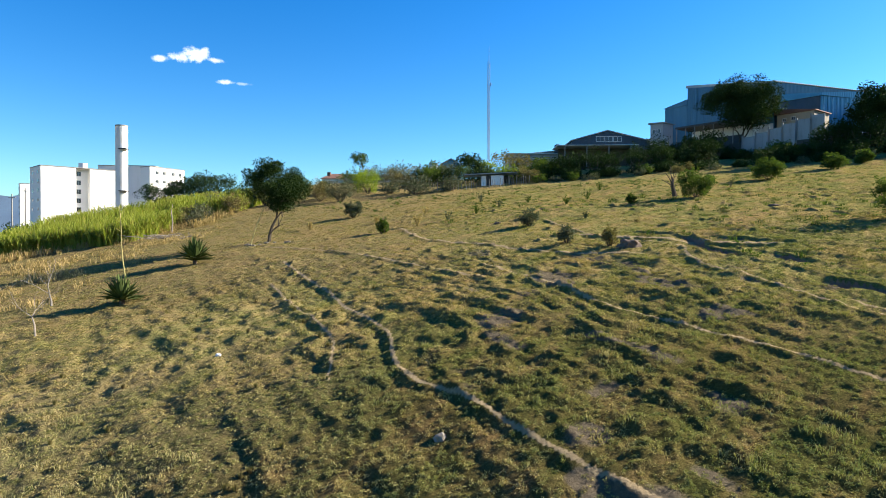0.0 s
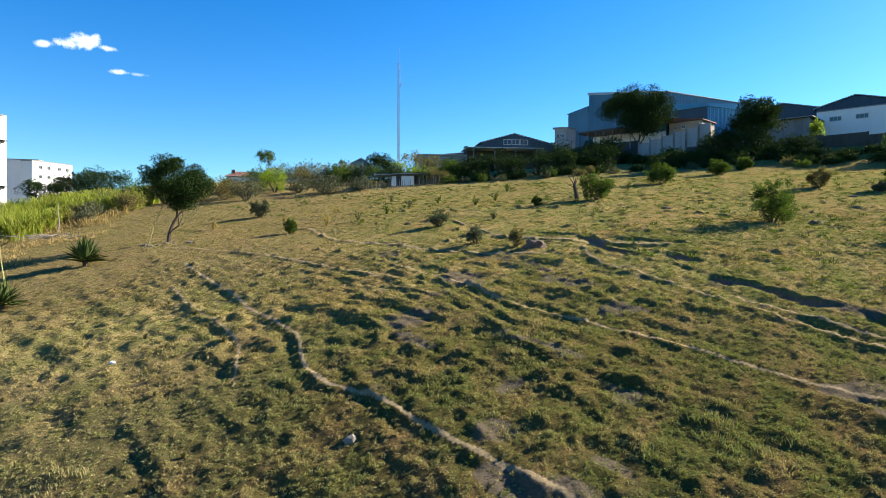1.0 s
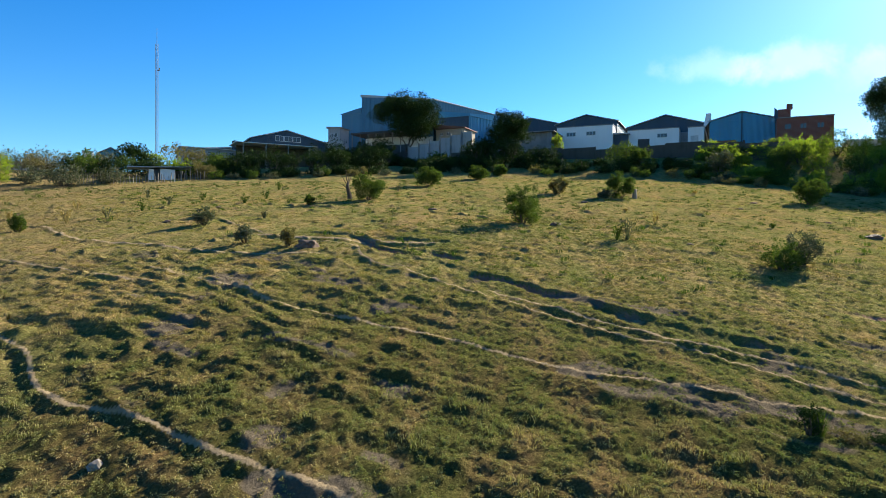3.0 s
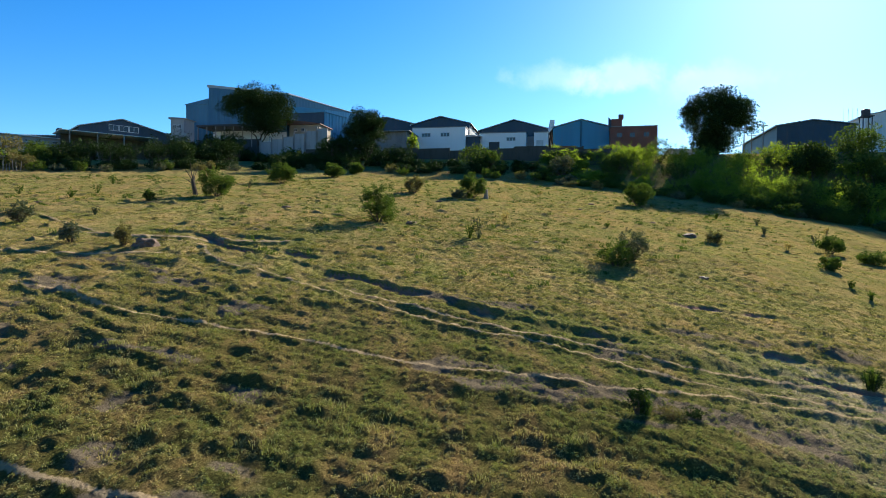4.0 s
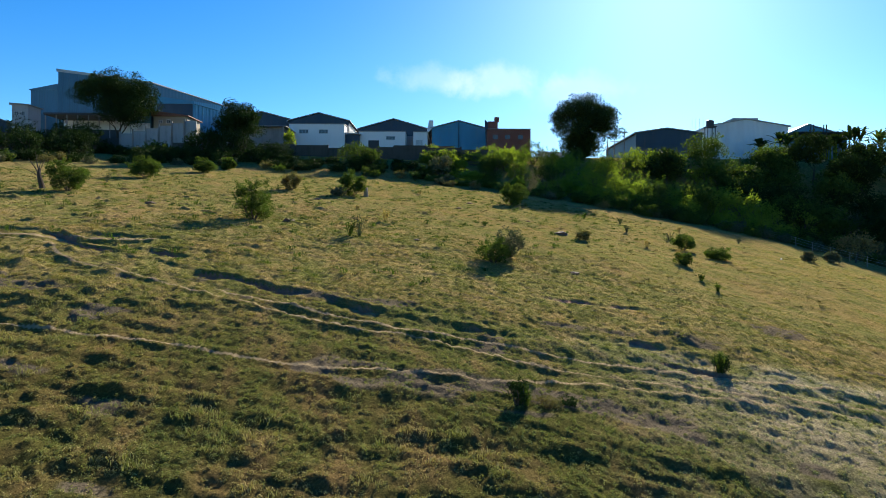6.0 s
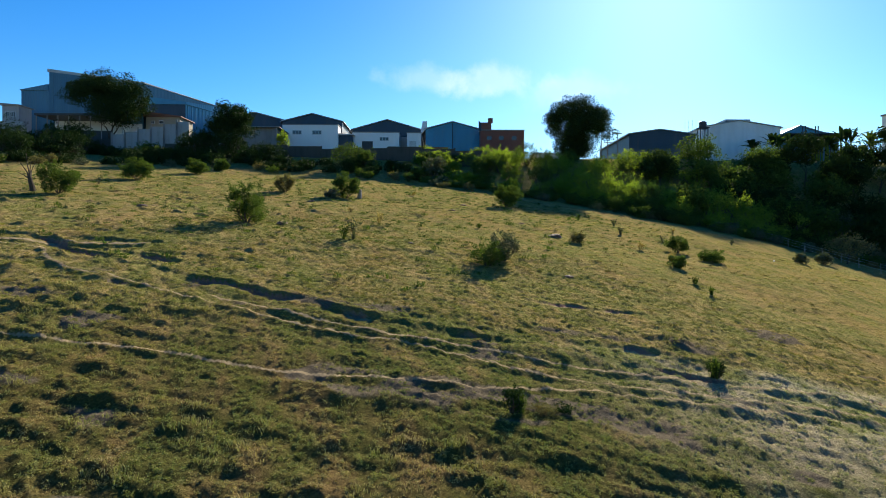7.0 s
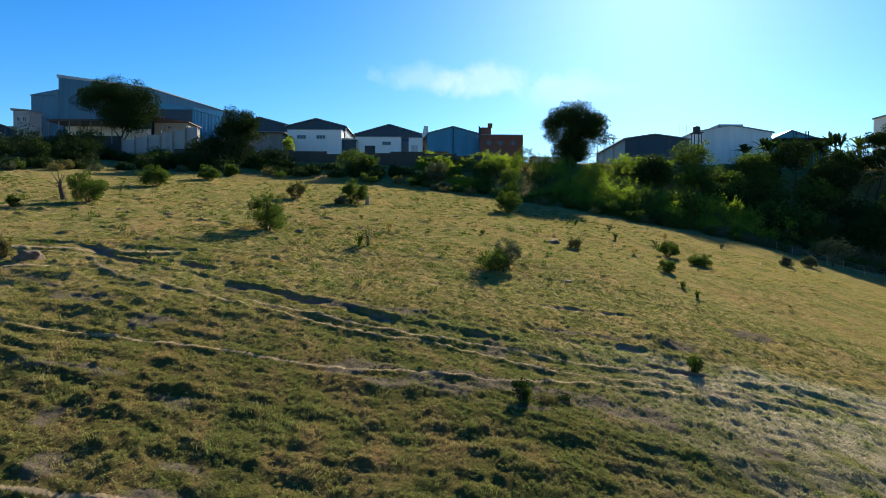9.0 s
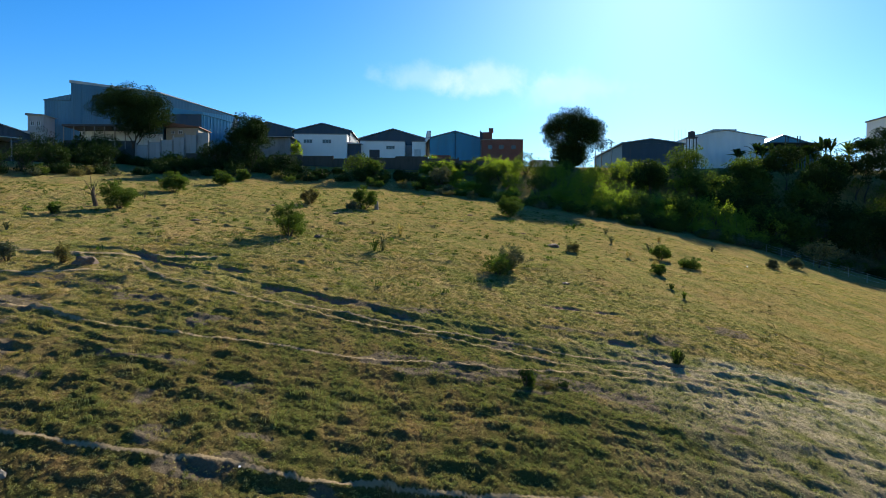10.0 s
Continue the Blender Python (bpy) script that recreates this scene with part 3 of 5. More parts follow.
def build_grass():
    """Tufts of short blades; thickest where the hillside is nearest to the valley."""
    rng = np.random.RandomState(11)
    zones = [((-15, 27, 3, 25), 27, 26, 0.03, 0.12, 0.019, 0.10), ((-28, 42, -6, 46), 13, 18, 0.035, 0.12, 0.027, 0.14), ((-45, 86, -6, 90), 5.5, 11, 0.03, 0.10, 0.036, 0.24)]
    inner, vs = None, []
    for (x0, x1, y0, y1), dens, per, lo, hi, wide, spread in zones:
        k = int((x1 - x0) * (y1 - y0) * dens)
        x, y = rng.uniform(x0, x1, k), rng.uniform(y0, y1, k)
        keep = np.ones(k, bool)
        if inner:
            keep &= ~((x > inner[0]) & (x < inner[1]) & (y > inner[2]) & (y < inner[3]))
        inner = (x0, x1, y0, y1)
        x, y = x[keep], y[keep]
        _, bare, cut, worn = land(x, y, True)
        thick = vnoise(x / 0.9, y / 0.9, 5) * 0.7 + vnoise(x / 3.5, y / 3.5, 6) * 0.7
        thick = thick + (0.62 - thick) * 0.6 * sm(13, 23, x)
        keep = (np.maximum(bare, cut) < 0.06) & (rng.rand(len(x)) < (thick * 0.8 + 0.2) * (1 - 0.55 * worn))
        x, y, thick = x[keep], y[keep], thick[keep]
        tall = rng.uniform(lo, hi, len(x)) * (0.45 + 0.9 * thick) * (1 - 0.4 * sm(13, 23, x))
        tx, ty = x, y
        x, y, h = (np.repeat(q, per) for q in (x, y, tall))
        k = len(x)
        a, r = rng.uniform(0, 6.283, k), spread * rng.rand(k) ** 0.7
        x, y = x + np.cos(a) * r, y + np.sin(a) * r
        z = np.repeat(land(tx, ty) - slope(tx, ty), per) + slope(x, y)
        h = h * rng.uniform(0.5, 1.15, k) * (1.1 - 0.5 * r / spread)
        la, lean = a + rng.normal(size=k) * 0.9, rng.uniform(0.2, 1.1, k) * h
        ang = rng.uniform(0, 6.283, k)
        w = wide * rng.uniform(0.6, 1.5, k)
        dx, dy = np.cos(ang) * w, np.sin(ang) * w
        if wide < 0.033:                  # creeping leaves, each turned its own way
            mid = np.stack([x, y, z + h * rng.uniform(0.15, 1.0, k)], 1)
            e1, e2 = rng.normal(size=(k, 3)), rng.normal(size=(k, 3))
            e1[:, 2] *= 0.7
            e1 /= np.linalg.norm(e1, axis=1)[:, None]
            e2 -= e1 * (e1 * e2).sum(1)[:, None]
            e2 /= np.linalg.norm(e2, axis=1)[:, None]
            p, q, c = mid - e1 * w[:, None], mid + e1 * w[:, None], mid + e2 * (w * 1.3)[:, None]
        else:
            p = np.stack([x - dx, y - dy, z - 0.01], 1)
            q = np.stack([x + dx, y + dy, z - 0.01], 1)
            c = np.stack([x + np.cos(la) * lean, y + np.sin(la) * lean, z + h], 1)
        vs.append(np.stack([p, q, c], 1).reshape(-1, 3))
    for v, mat, label in ((np.vstack(vs[:2]), "grass", "low mat of creeping weeds and short straw grass"), (vs[2], "grass_upper", "short dry yellow-green grass of the upper pasture")):
        me = big_mesh("pasture_grass", v, np.arange(len(v)).reshape(-1, 3))
        me.materials.append(M[mat])
        tagged(new("pasture_grass", me), label, "grass", "", "stuff")


build_grass()


# ---- plants ----
def leaf_mesh(name, centres, radii, count, size, seed, squash=0.8, droop=0.0):
    """Many small folded leaves in uneven clumps."""
    rng = np.random.RandomState(seed)
    centres, radii = np.asarray(centres, float), np.asarray(radii, float)
    pick = rng.choice(len(centres), count, p=radii ** 2 / (radii ** 2).sum())
    d = rng.normal(size=(count, 3))
    d /= np.linalg.norm(d, axis=1)[:, None]
    r = radii[pick] * (0.3 + 0.75 * rng.rand(count) ** 0.6)
    p = centres[pick] + d * r[:, None] * np.array([1, 1, squash])
    out = d + rng.normal(size=(count, 3)) * 0.8
    out[:, 2] -= droop
    out /= np.linalg.norm(out, axis=1)[:, None]
    side = np.cross(out, rng.normal(size=(count, 3)))
    side /= np.linalg.norm(side, axis=1)[:, None]
    s = (size * rng.uniform(0.6, 1.4, count))[:, None]
    v = np.stack([p, p + out * s * 0.5 + side * s * 0.3, p + out * s, p + out * s * 0.5 - side * s * 0.3], 1).reshape(-1, 3)
    return big_mesh(name, v, np.arange(len(v)).reshape(-1, 4))


def limb(rng, geo, p, d, length, radius, depth, tips, spread=0.6, fork=3, up=0.15, sides=6):
    """A crooked limb that forks; its ends are collected in tips."""
    pts, rad, q, e = [p], [radius], Vector(p), Vector(d).normalized()
    steps = 3
    for i in range(steps):
        e = (e + Vector(rng.normal(size=3)) * 0.13 + Vector((0, 0, up * 0.3))).normalized()
        q = q + e * length / steps
        pts.append(q.copy())
        rad.append(radius * (1 - 0.45 * (i + 1) / steps))
    geo.tube(pts, rad, sides)
    if depth == 0:
        tips.append((q, length))
        return
    for i in range(fork):
        t = e.orthogonal().normalized()
        t.rotate(Matrix.Rotation(6.283 * (i + rng.rand() * 0.7) / fork, 3, e))
        nd = (e + t * spread * rng.uniform(0.6, 1.4) + Vector((0, 0, up))).normalized()
        at = pts[-1] if i == 0 else pts[rng.randint(1, 4)]
        limb(rng, geo, at, nd, length * rng.uniform(0.55, 0.85), rad[-1] * 0.72, depth - 1, tips, spread, fork, up, max(sides - 1, 3))


def make_tree(name, at, label, height, crown, leaf="leaf_dark", bark="bark", seed=1, count=2500, size=0.2, stem=0.35, trunk=0.16, squash=0.75,
              spread=0.7, group="", category="tree", depth=2, fork=3, clump=1.0, lean=(0, 0), taper=0.0):
    """A tree: forked trunk, and a crown of leaf clumps filling a lumpy shape round the limb ends."""
    rng = np.random.RandomState(seed)
    tree = thing(name, at, label, category, group)
    geo, tips = Geo(), []
    limb(rng, geo, Vector((0, 0, -0.25)), Vector((lean[0] * 0.3, lean[1] * 0.3, 1)), height * stem + 0.25, trunk, depth, tips, spread, fork)
    if not leaf:
        part("trunk", geo, bark, tree)
        return tree
    mid = Vector((lean[0] * height * 0.5, lean[1] * height * 0.5, height - crown * squash * 1.02))
    for tip, _ in tips[::2]:
        geo.tube([tip, (Vector(tip) + mid) / 2 + Vector((0, 0, 0.1))], [trunk * 0.3, trunk * 0.12], 4)
    part("trunk", geo, bark, tree)
    cs, rs = [], []
    for tip, _ in tips:
        off = Vector(tip) - mid
        f = math.sqrt((off.x / crown) ** 2 + (off.y / crown) ** 2 + (off.z / (crown * squash)) ** 2)
        if f > 0.85:
            tip = mid + off * (0.85 / f)
        cs.append(tip)
        rs.append(crown * rng.uniform(0.2, 0.34) * clump)
    for i in range(int(50 + 20 * clump)):
        d = Vector(rng.normal(size=3)).normalized()
        if d.z < -0.55:
            d.z *= -0.6
        d *= rng.uniform(0.55, 0.92)
        wide = crown * (1 + taper * d.z)
        cs.append(mid + Vector((d.x * wide, d.y * wide, d.z * crown * squash)))
        rs.append(crown * rng.uniform(0.12, 0.23) * min(clump, 1.15))
    for i in range(int(8 * clump)):
        d = Vector(rng.normal(size=3)) * 0.25
        cs.append(mid + Vector((d.x * crown, d.y * crown, d.z * crown * squash)))
        rs.append(crown * 0.36)
    part("crown", leaf_mesh("crown", cs, rs, count, size, seed + 7, 0.75), leaf, tree)
    return tree


def make_bush(name, at, label, width, height, leaf="leaf_mid", seed=1, count=700, size=0.12, group="", stems=5, category="bush", open_base=0.07):
    """A shrub: several stems from the base and leaf clumps of uneven outline."""
    rng = np.random.RandomState(seed)
    bush = thing(name, at, label, category, group)
    geo, tips = Geo(), []
    for i in range(stems):
        a = 6.283 * (i + rng.rand()) / stems
        limb(rng, geo, Vector((0.06 * math.cos(a), 0.06 * math.sin(a), -0.1)), Vector((math.cos(a) * 0.55 * width / height, math.sin(a) * 0.55 * width / height, 1.0)),
             height * 0.5, 0.03 + 0.012 * height, 1, tips, 0.6, 3, 0.1, 4)
    part("trunk", geo, "bark", bush)
    cs, rs = [], []
    for tip, _ in tips:
        tip = Vector(tip)
        rad = math.hypot(tip.x, tip.y)
        if rad > width * 0.4:
            tip.x, tip.y = tip.x * width * 0.4 / rad, tip.y * width * 0.4 / rad
        tip.z = min(tip.z, height * 0.86)
        cs.append(tip)
        rs.append(width * rng.uniform(0.09, 0.17))
    lop = rng.uniform(0.75, 1.2, 3)
    for i in range(22):
        a, r, h = rng.uniform(0, 6.283), width * 0.44 * rng.rand() ** 0.4, rng.uniform(open_base, 0.9) * height
        r *= lop[int(a / 2.1)] * (0.4 + 0.6 * min(1.0, h / (0.45 * height)))
        r *= math.sqrt(max(1 - (h / height - 0.4) ** 2 / 0.45, 0.1))
        cs.append((r * math.cos(a), r * math.sin(a), h))
        rs.append(width * rng.uniform(0.05, 0.14))
    for i in range(14):                   # shoots that break the outline
        a, r, h = rng.uniform(0, 6.283), width * rng.uniform(0.1, 0.5), rng.uniform(0.45, 1.02) * height
        r *= math.sqrt(max(1 - (h / height - 0.4) ** 2 / 0.5, 0.1))
        for k in range(3):
            cs.append((r * math.cos(a) * (1 + 0.1 * k), r * math.sin(a) * (1 + 0.1 * k), h + 0.05 * k * height))
            rs.append(width * (0.055 - 0.012 * k))
    part("foliage", leaf_mesh("foliage", cs, rs, count, size, seed + 3, min(1.0, height / width + 0.2)), leaf, bush)
    return bush


def on(x, y, sink=0.0):
    return (x, y, ground_z(x, y) - sink)


def make_agave(name, at, label, radius, seed, stalk=0.0):
    rng = np.random.RandomState(seed)
    plant = thing(name, at, label, "agave", "agaves on the pasture")
    geo = Geo()
    for i in range(120):
        a, el = rng.uniform(0, 6.283), rng.uniform(0.08, 1.45)
        ln = radius * rng.uniform(0.8, 1.1)
        d = Vector((math.cos(a) * math.cos(el), math.sin(a) * math.cos(el), math.sin(el)))
        s = Vector((-math.sin(a), math.cos(a), 0))
        n_ = d.cross(s)
        w, base = 0.075 * radius + 0.03, Vector((0, 0, 0.25 + 0.2 * rng.rand()))
        bend = Vector((0, 0, -0.12 * ln * math.cos(el)))
        v = [base - s * w * 0.7, base + s * w * 0.7, base + d * ln * 0.5 - s * w, base + d * ln * 0.5 - n_ * w * 0.5, base + d * ln * 0.5 + s * w, base + d * ln + bend]
        geo.add(v, [(0, 3, 2), (0, 1, 3), (1, 4, 3), (2, 3, 5), (3, 4, 5), (0, 2, 4, 1), (2, 5, 4)])
    part("rosette", geo, "agave", plant)
    part("stump", Geo().tube([(0, 0, -0.2), (0, 0, 0.5)], [0.16, 0.2], 8), "bark", plant)
    if stalk:
        pts = [(0.3 + 0.05 * math.sin(k * 1.3) - 0.09 * k, 0.04 * k, 0.2 + stalk * k / 7) for k in range(8)]
        geo = Geo().tube(pts, [0.06 * (1 - k / 10) for k in range(8)], 6)
        for k in range(14):
            t = 4 + 3 * k / 14
            j = int(t)
            p = Vector(pts[j]).lerp(Vector(pts[min(j + 1, 7)]), t - j)
            a = rng.uniform(0, 6.283)
            geo.tube([p, p + Vector((math.cos(a) * 0.4, math.sin(a) * 0.4, 0.22))], [0.015, 0.006], 4)
        part("flower_stalk", geo, "stalk", plant, "tall dry yellow flower stalk")
    return plant


def make_weed(at, height, seed, name="weed", material="leaf_grey", label="thin grey-green weed in the pasture", blades=26, wide=0.012):
    """A tuft of thin stems with a few small leaves."""
    rng = np.random.RandomState(seed)
    geo = Geo()
    for i in range(blades):
        a, r = rng.uniform(0, 6.283), rng.rand() ** 0.5
        tip = Vector((math.cos(a) * r * height * 0.55, math.sin(a) * r * height * 0.55, height * rng.uniform(0.5, 1.05)))
        s = Vector((-math.sin(a), math.cos(a), 0)) * wide
        foot = Vector((math.cos(a), math.sin(a), 0)) * (0.08 if blades < 100 else 0.22 * height * r) + Vector((0, 0, -0.03))
        mid = foot.lerp(tip, 0.55) + Vector((0, 0, 0.08 * height))
        geo.add([foot - s, foot + s, mid + s, mid - s, tip], [(0, 1, 2, 3), (3, 2, 4)])
        for k in range(4 if blades < 100 else 0):
            q = mid.lerp(tip, k / 4)
            d = Vector(rng.normal(size=3)) * 0.075 * (0.6 + height * 0.5)
            t = d.cross(Vector((0.3, 0.2, 1))) * 0.4
            geo.add([q, q + d * 0.5 + t, q + d, q + d * 0.5 - t], [(0, 1, 2, 3)])
    plant = part(name, geo, material, None)
    plant.location = at
    return tagged(plant, label, "weed", name + "s on the pasture")


def blades(name, label, category, material, spots, heights, per, width, arch, seed):
    """Long arching leaves from many spots, one mesh."""
    rng = np.random.RandomState(seed)
    n_ = len(spots) * per
    p = np.repeat(np.asarray(spots), per, 0) + np.concatenate([rng.normal(size=(n_, 2)) * 0.16, np.zeros((n_, 1))], 1)
    h = np.repeat(np.asarray(heights), per) * rng.uniform(0.55, 1.1, n_)
    a = rng.uniform(0, 6.283, n_)
    reach = h * arch * rng.uniform(0.3, 1.2, n_)
    d = np.stack([np.cos(a), np.sin(a), np.zeros(n_)], 1)
    s = np.stack([-np.sin(a), np.cos(a), np.zeros(n_)], 1) * (width * rng.uniform(0.7, 1.3, n_))[:, None]
    up = np.array([0, 0, 1.0])
    m1 = p + d * (reach * 0.25)[:, None] + up * (h * 0.62)[:, None]
    m2 = p + d * (reach * 0.7)[:, None] + up * h[:, None]
    tip = p + d * (reach * 1.15)[:, None] + up * (h * (1 - 0.35 * arch))[:, None]
    v = np.stack([p - s * 0.5, p + s * 0.5, m1 + s, m1 - s, m2 + s * 0.7, m2 - s * 0.7, tip], 1).reshape(-1, 3)
    k = np.arange(n_)[:, None] * 7
    f = np.concatenate([k + np.array([[0, 1, 2]]), k + np.array([[0, 2, 3]]), k + np.array([[3, 2, 4]]), k + np.array([[3, 4, 5]]), k + np.array([[5, 4, 6]])])
    me = big_mesh(name, v, f)
    me.materials.append(M[material])
    return tagged(new(name, me), label, category, "", "stuff")


def scatter(count, x0, x1, y0, y1, test, seed):
    rng = np.random.RandomState(seed)
    x, y = rng.uniform(x0, x1, count), rng.uniform(y0, y1, count)
    keep = test(x, y)
    x, y = x[keep], y[keep]
    return np.stack([x, y, land(x, y)], 1)



# shrubs standing on the pasture: x, y, width, height, leaf, seed, what
for x, y, w, h, leaf, seed, what in [
    (25.2, 62.5, 3.4, 2.7, "leaf_mid", 3, "dense round green bush beside a dead stump"),
    (40.7, 78.6, 4.2, 2.6, "leaf_mid", 4, "spreading green bush below the terrace"),
    (54.4, 87.6, 3.4, 2.0, "leaf_mid", 5, "low green bush near the field edge"),
    (62.1, 92.8, 2.9, 1.8, "leaf_mid", 6, "small green bush near the field edge"),
    (30.8, 42.3, 3.5, 2.9, "leaf_mid", 7, "leafy green bush casting a long shadow"),
    (48.5, 59.4, 2.4, 2.0, "leaf_dry", 8, "yellowish dry bush on the pasture"),
    (54.0, 54.9, 3.0, 2.9, "leaf_mid", 9, "green bush beside a cut stump"),
    (51.3, 54.5, 2.2, 0.9, "leaf_grey", 10, "low grey-brown scrub beside a green bush"),
    (73.1, 43.8, 3.8, 2.7, "leaf_mid", 12, "round green bush close to the hedge"),
    (36.1, 23.1, 2.7, 1.5, "leaf_mid", 13, "low dark green bush on the slope"),
    (38.6, 23.4, 2.1, 1.9, "leaf_grey", 14, "open grey-green bush on the slope"),
    (65.0, 19.0, 2.4, 1.5, "leaf_mid", 15, "open green bush on the lower slope"),
    (52.5, 15.3, 1.6, 1.0, "leaf_mid", 16, "small green bush on the lower slope"),
    (62.4, 15.0, 2.6, 1.1, "leaf_mid", 17, "sprawling low green bush"),
    (10.9, 40.9, 1.1, 1.2, "leaf_dry", 18, "small dry yellowish bush beside the path"),
    (8.6, 43.4, 1.2, 1.2, "leaf_grey", 19, "thin grey-green bush beside the path"),
    (-5.6, 58.2, 1.3, 1.3, "leaf_mid", 20, "small green sapling on the pasture"),
    (-10.6, 73.7, 2.3, 1.8, "leaf_grey", 21, "ragged bush over old roots"),
    (7.4, 53.6, 1.7, 1.4, "leaf_grey", 22, "thin dry bush on the pasture"),
    (18.2, 60.6, 0.9, 1.0, "leaf_mid", 23, "small green sapling on the pasture"),
    (53.9, 24.7, 1.4, 1.0, "leaf_dry", 24, "small brown bush on the slope"),
    (93.5, 9.0, 1.9, 1.4, "leaf_grey", 26, "grey-green bush on the lower slope"),
    (84.0, 10.5, 1.5, 1.1, "leaf_grey", 27, "thin dry bush on the lower slope"),
]:
    make_bush("bush", on(x, y), what, w, h, leaf, seed, int(1000 + 760 * w * h), 0.07 + 0.0009 * math.hypot(x, y), "bushes on the pasture")

# the near tufts
make_bush("bush", on(18.45, 10.7), "small dark green bushy tuft on the near slope", 0.8, 0.95, "leaf_dark", 31, 2200, 0.055, "bushes on the pasture", 6, "bush", 0.05)
make_weed(on(18.6, 10.6), 0.8, 35, "grass_tuft", "leaf_mid", "green grass tuft on the near slope", 160, 0.008)
make_bush("bush", on(19.3, 10.0), "low dry yellowish tuft on the near slope", 1.3, 0.3, "leaf_dry", 32, 1800, 0.05, "bushes on the pasture", 7, "bush", 0.05)
make_bush("bush", on(19.9, 9.6), "low dark tuft on the near slope", 0.9, 0.25, "leaf_dark", 36, 1100, 0.05, "bushes on the pasture", 7, "bush", 0.05)
make_bush("bush", on(28.4, 6.7), "small dark green tuft beside the ditch", 0.75, 0.75, "leaf_dark", 33, 1600, 0.05, "bushes on the pasture", 6, "bush", 0.05)
make_weed(on(28.35, 6.75), 0.95, 34, "grass_tuft", "leaf_mid", "thin green grass tuft beside the ditch", 110, 0.008)

for k, (x, y, h) in enumerate([(33.8, 33.5, 1.6), (33.2, 33.9, 1.2), (42.2, 38.6, 1.2), (66.8, 25.6, 0.9), (44.6, 10.8, 0.55), (60, 21, 0.8), (70, 22, 0.9), (47, 12.5, 0.6), (57.5, 17.3, 1.0),
                              (0.5, 62, 1.0), (3.5, 66, 1.1), (-2.0, 70, 1.0), (6.2, 70, 1.2), (10, 74, 1.1), (-7, 66, 0.8), (4.8, 80, 1.2), (13, 66, 1.0), (-14, 66, 0.9), (12.5, 55, 0.7), (16.3, 71, 1.2),
                              (-2.5, 61, 1.2), (76, 30, 0.9), (72, 33, 0.8), (80, 24, 0.9), (84, 18, 0.8), (50, 33, 0.5), (45, 45, 0.5), (39, 56, 0.6), (60, 62, 0.7), (67, 55, 0.6), (33, 72, 1.0), (20, 80, 1.2)]):
    make_weed(on(x, y), h, 100 + k, material=("leaf_grey", "leaf_mid", "straw")[k % 3], wide=0.02)

# rough tussocks of taller grass and weeds among the paths
tuss = scatter(5200, -19, 26, 4, 44, lambda x, y: (vnoise(x / 0.8, y / 0.95, 5) > 0.58) & (vnoise(x / 6, y / 6, 6) > 0.42 - 0.02 * (y < 30)) & (np.min([np.abs(away(p[0], x, y)[0]) for p in PATHS + GULLIES], 0) > 0.7) & (x < 10 + 0.5 * y), 15)
blades("tussock_grass", "rough dark green and straw tussocks on the pasture", "grass", "grass", tuss, np.random.RandomState(3).uniform(0.07, 0.18, len(tuss)), 30, 0.011, 0.8, 16)

# small dark tufts all over the upper pasture
spots = scatter(3000, -30, 88, 22, 96, lambda x, y: (vnoise(x / 9, y / 9, 4) > 0.3) & (0.8 * x + 0.6 * y < 104) & (x * 0.9 - y < 62) & (0.83 * x + 0.55 * y > 33), 25)
blades("pasture_tufts", "small dark green and brown tufts dotted over the pasture", "grass", "leaf_mid", spots, np.random.RandomState(4).uniform(0.05, 0.2, len(spots)) * np.random.RandomState(5).choice([1, 1, 1, 2.0], len(spots)), 20, 0.02, 0.8, 26)
spots = scatter(2200, -28, 88, 4, 96, lambda x, y: (vnoise(x / 7, y / 7, 8) > 0.3) & (0.8 * x + 0.6 * y < 104) & (x * 0.9 - y < 66) & (0.83 * x + 0.55 * y > 33), 27)
blades("pasture_tufts", "small grazed tan tufts dotted over the pasture", "grass", "leaf_dry", spots, np.random.RandomState(6).uniform(0.05, 0.16, len(spots)), 22, 0.022, 0.9, 28)

# straw clumps on the near left
rng = np.random.RandomState(5)
for k in range(46):
    x, y = rng.uniform(-17, -3), rng.uniform(17, 38)
    make_weed(on(x, y), rng.uniform(0.14, 0.3), 200 + k, "straw_clump", "leaf_dry", "tan dry grass clump on the rough pasture", 110, 0.007)


def make_lump(name, at, label, category, rx, ry, rz, material, seed, group=""):
    """An uneven stone or heap of earth."""
    bm = bmesh.new()
    bmesh.ops.create_icosphere(bm, subdivisions=3, radius=1)
    for v in bm.verts:
        d = noise.fractal(v.co * 1.7 + Vector((seed, 0, 0)), 1.0, 2.0, 4)
        v.co *= 1 + 0.32 * d
        v.co = Vector((v.co.x * rx, v.co.y * ry, max(v.co.z, -0.35) * rz))
    me = bpy.data.meshes.new(name)
    bm.to_mesh(me)
    bm.free()
    me.materials.append(M[material])
    ob = new(name, me)
    ob.location = at
    return tagged(ob, label, category, group)


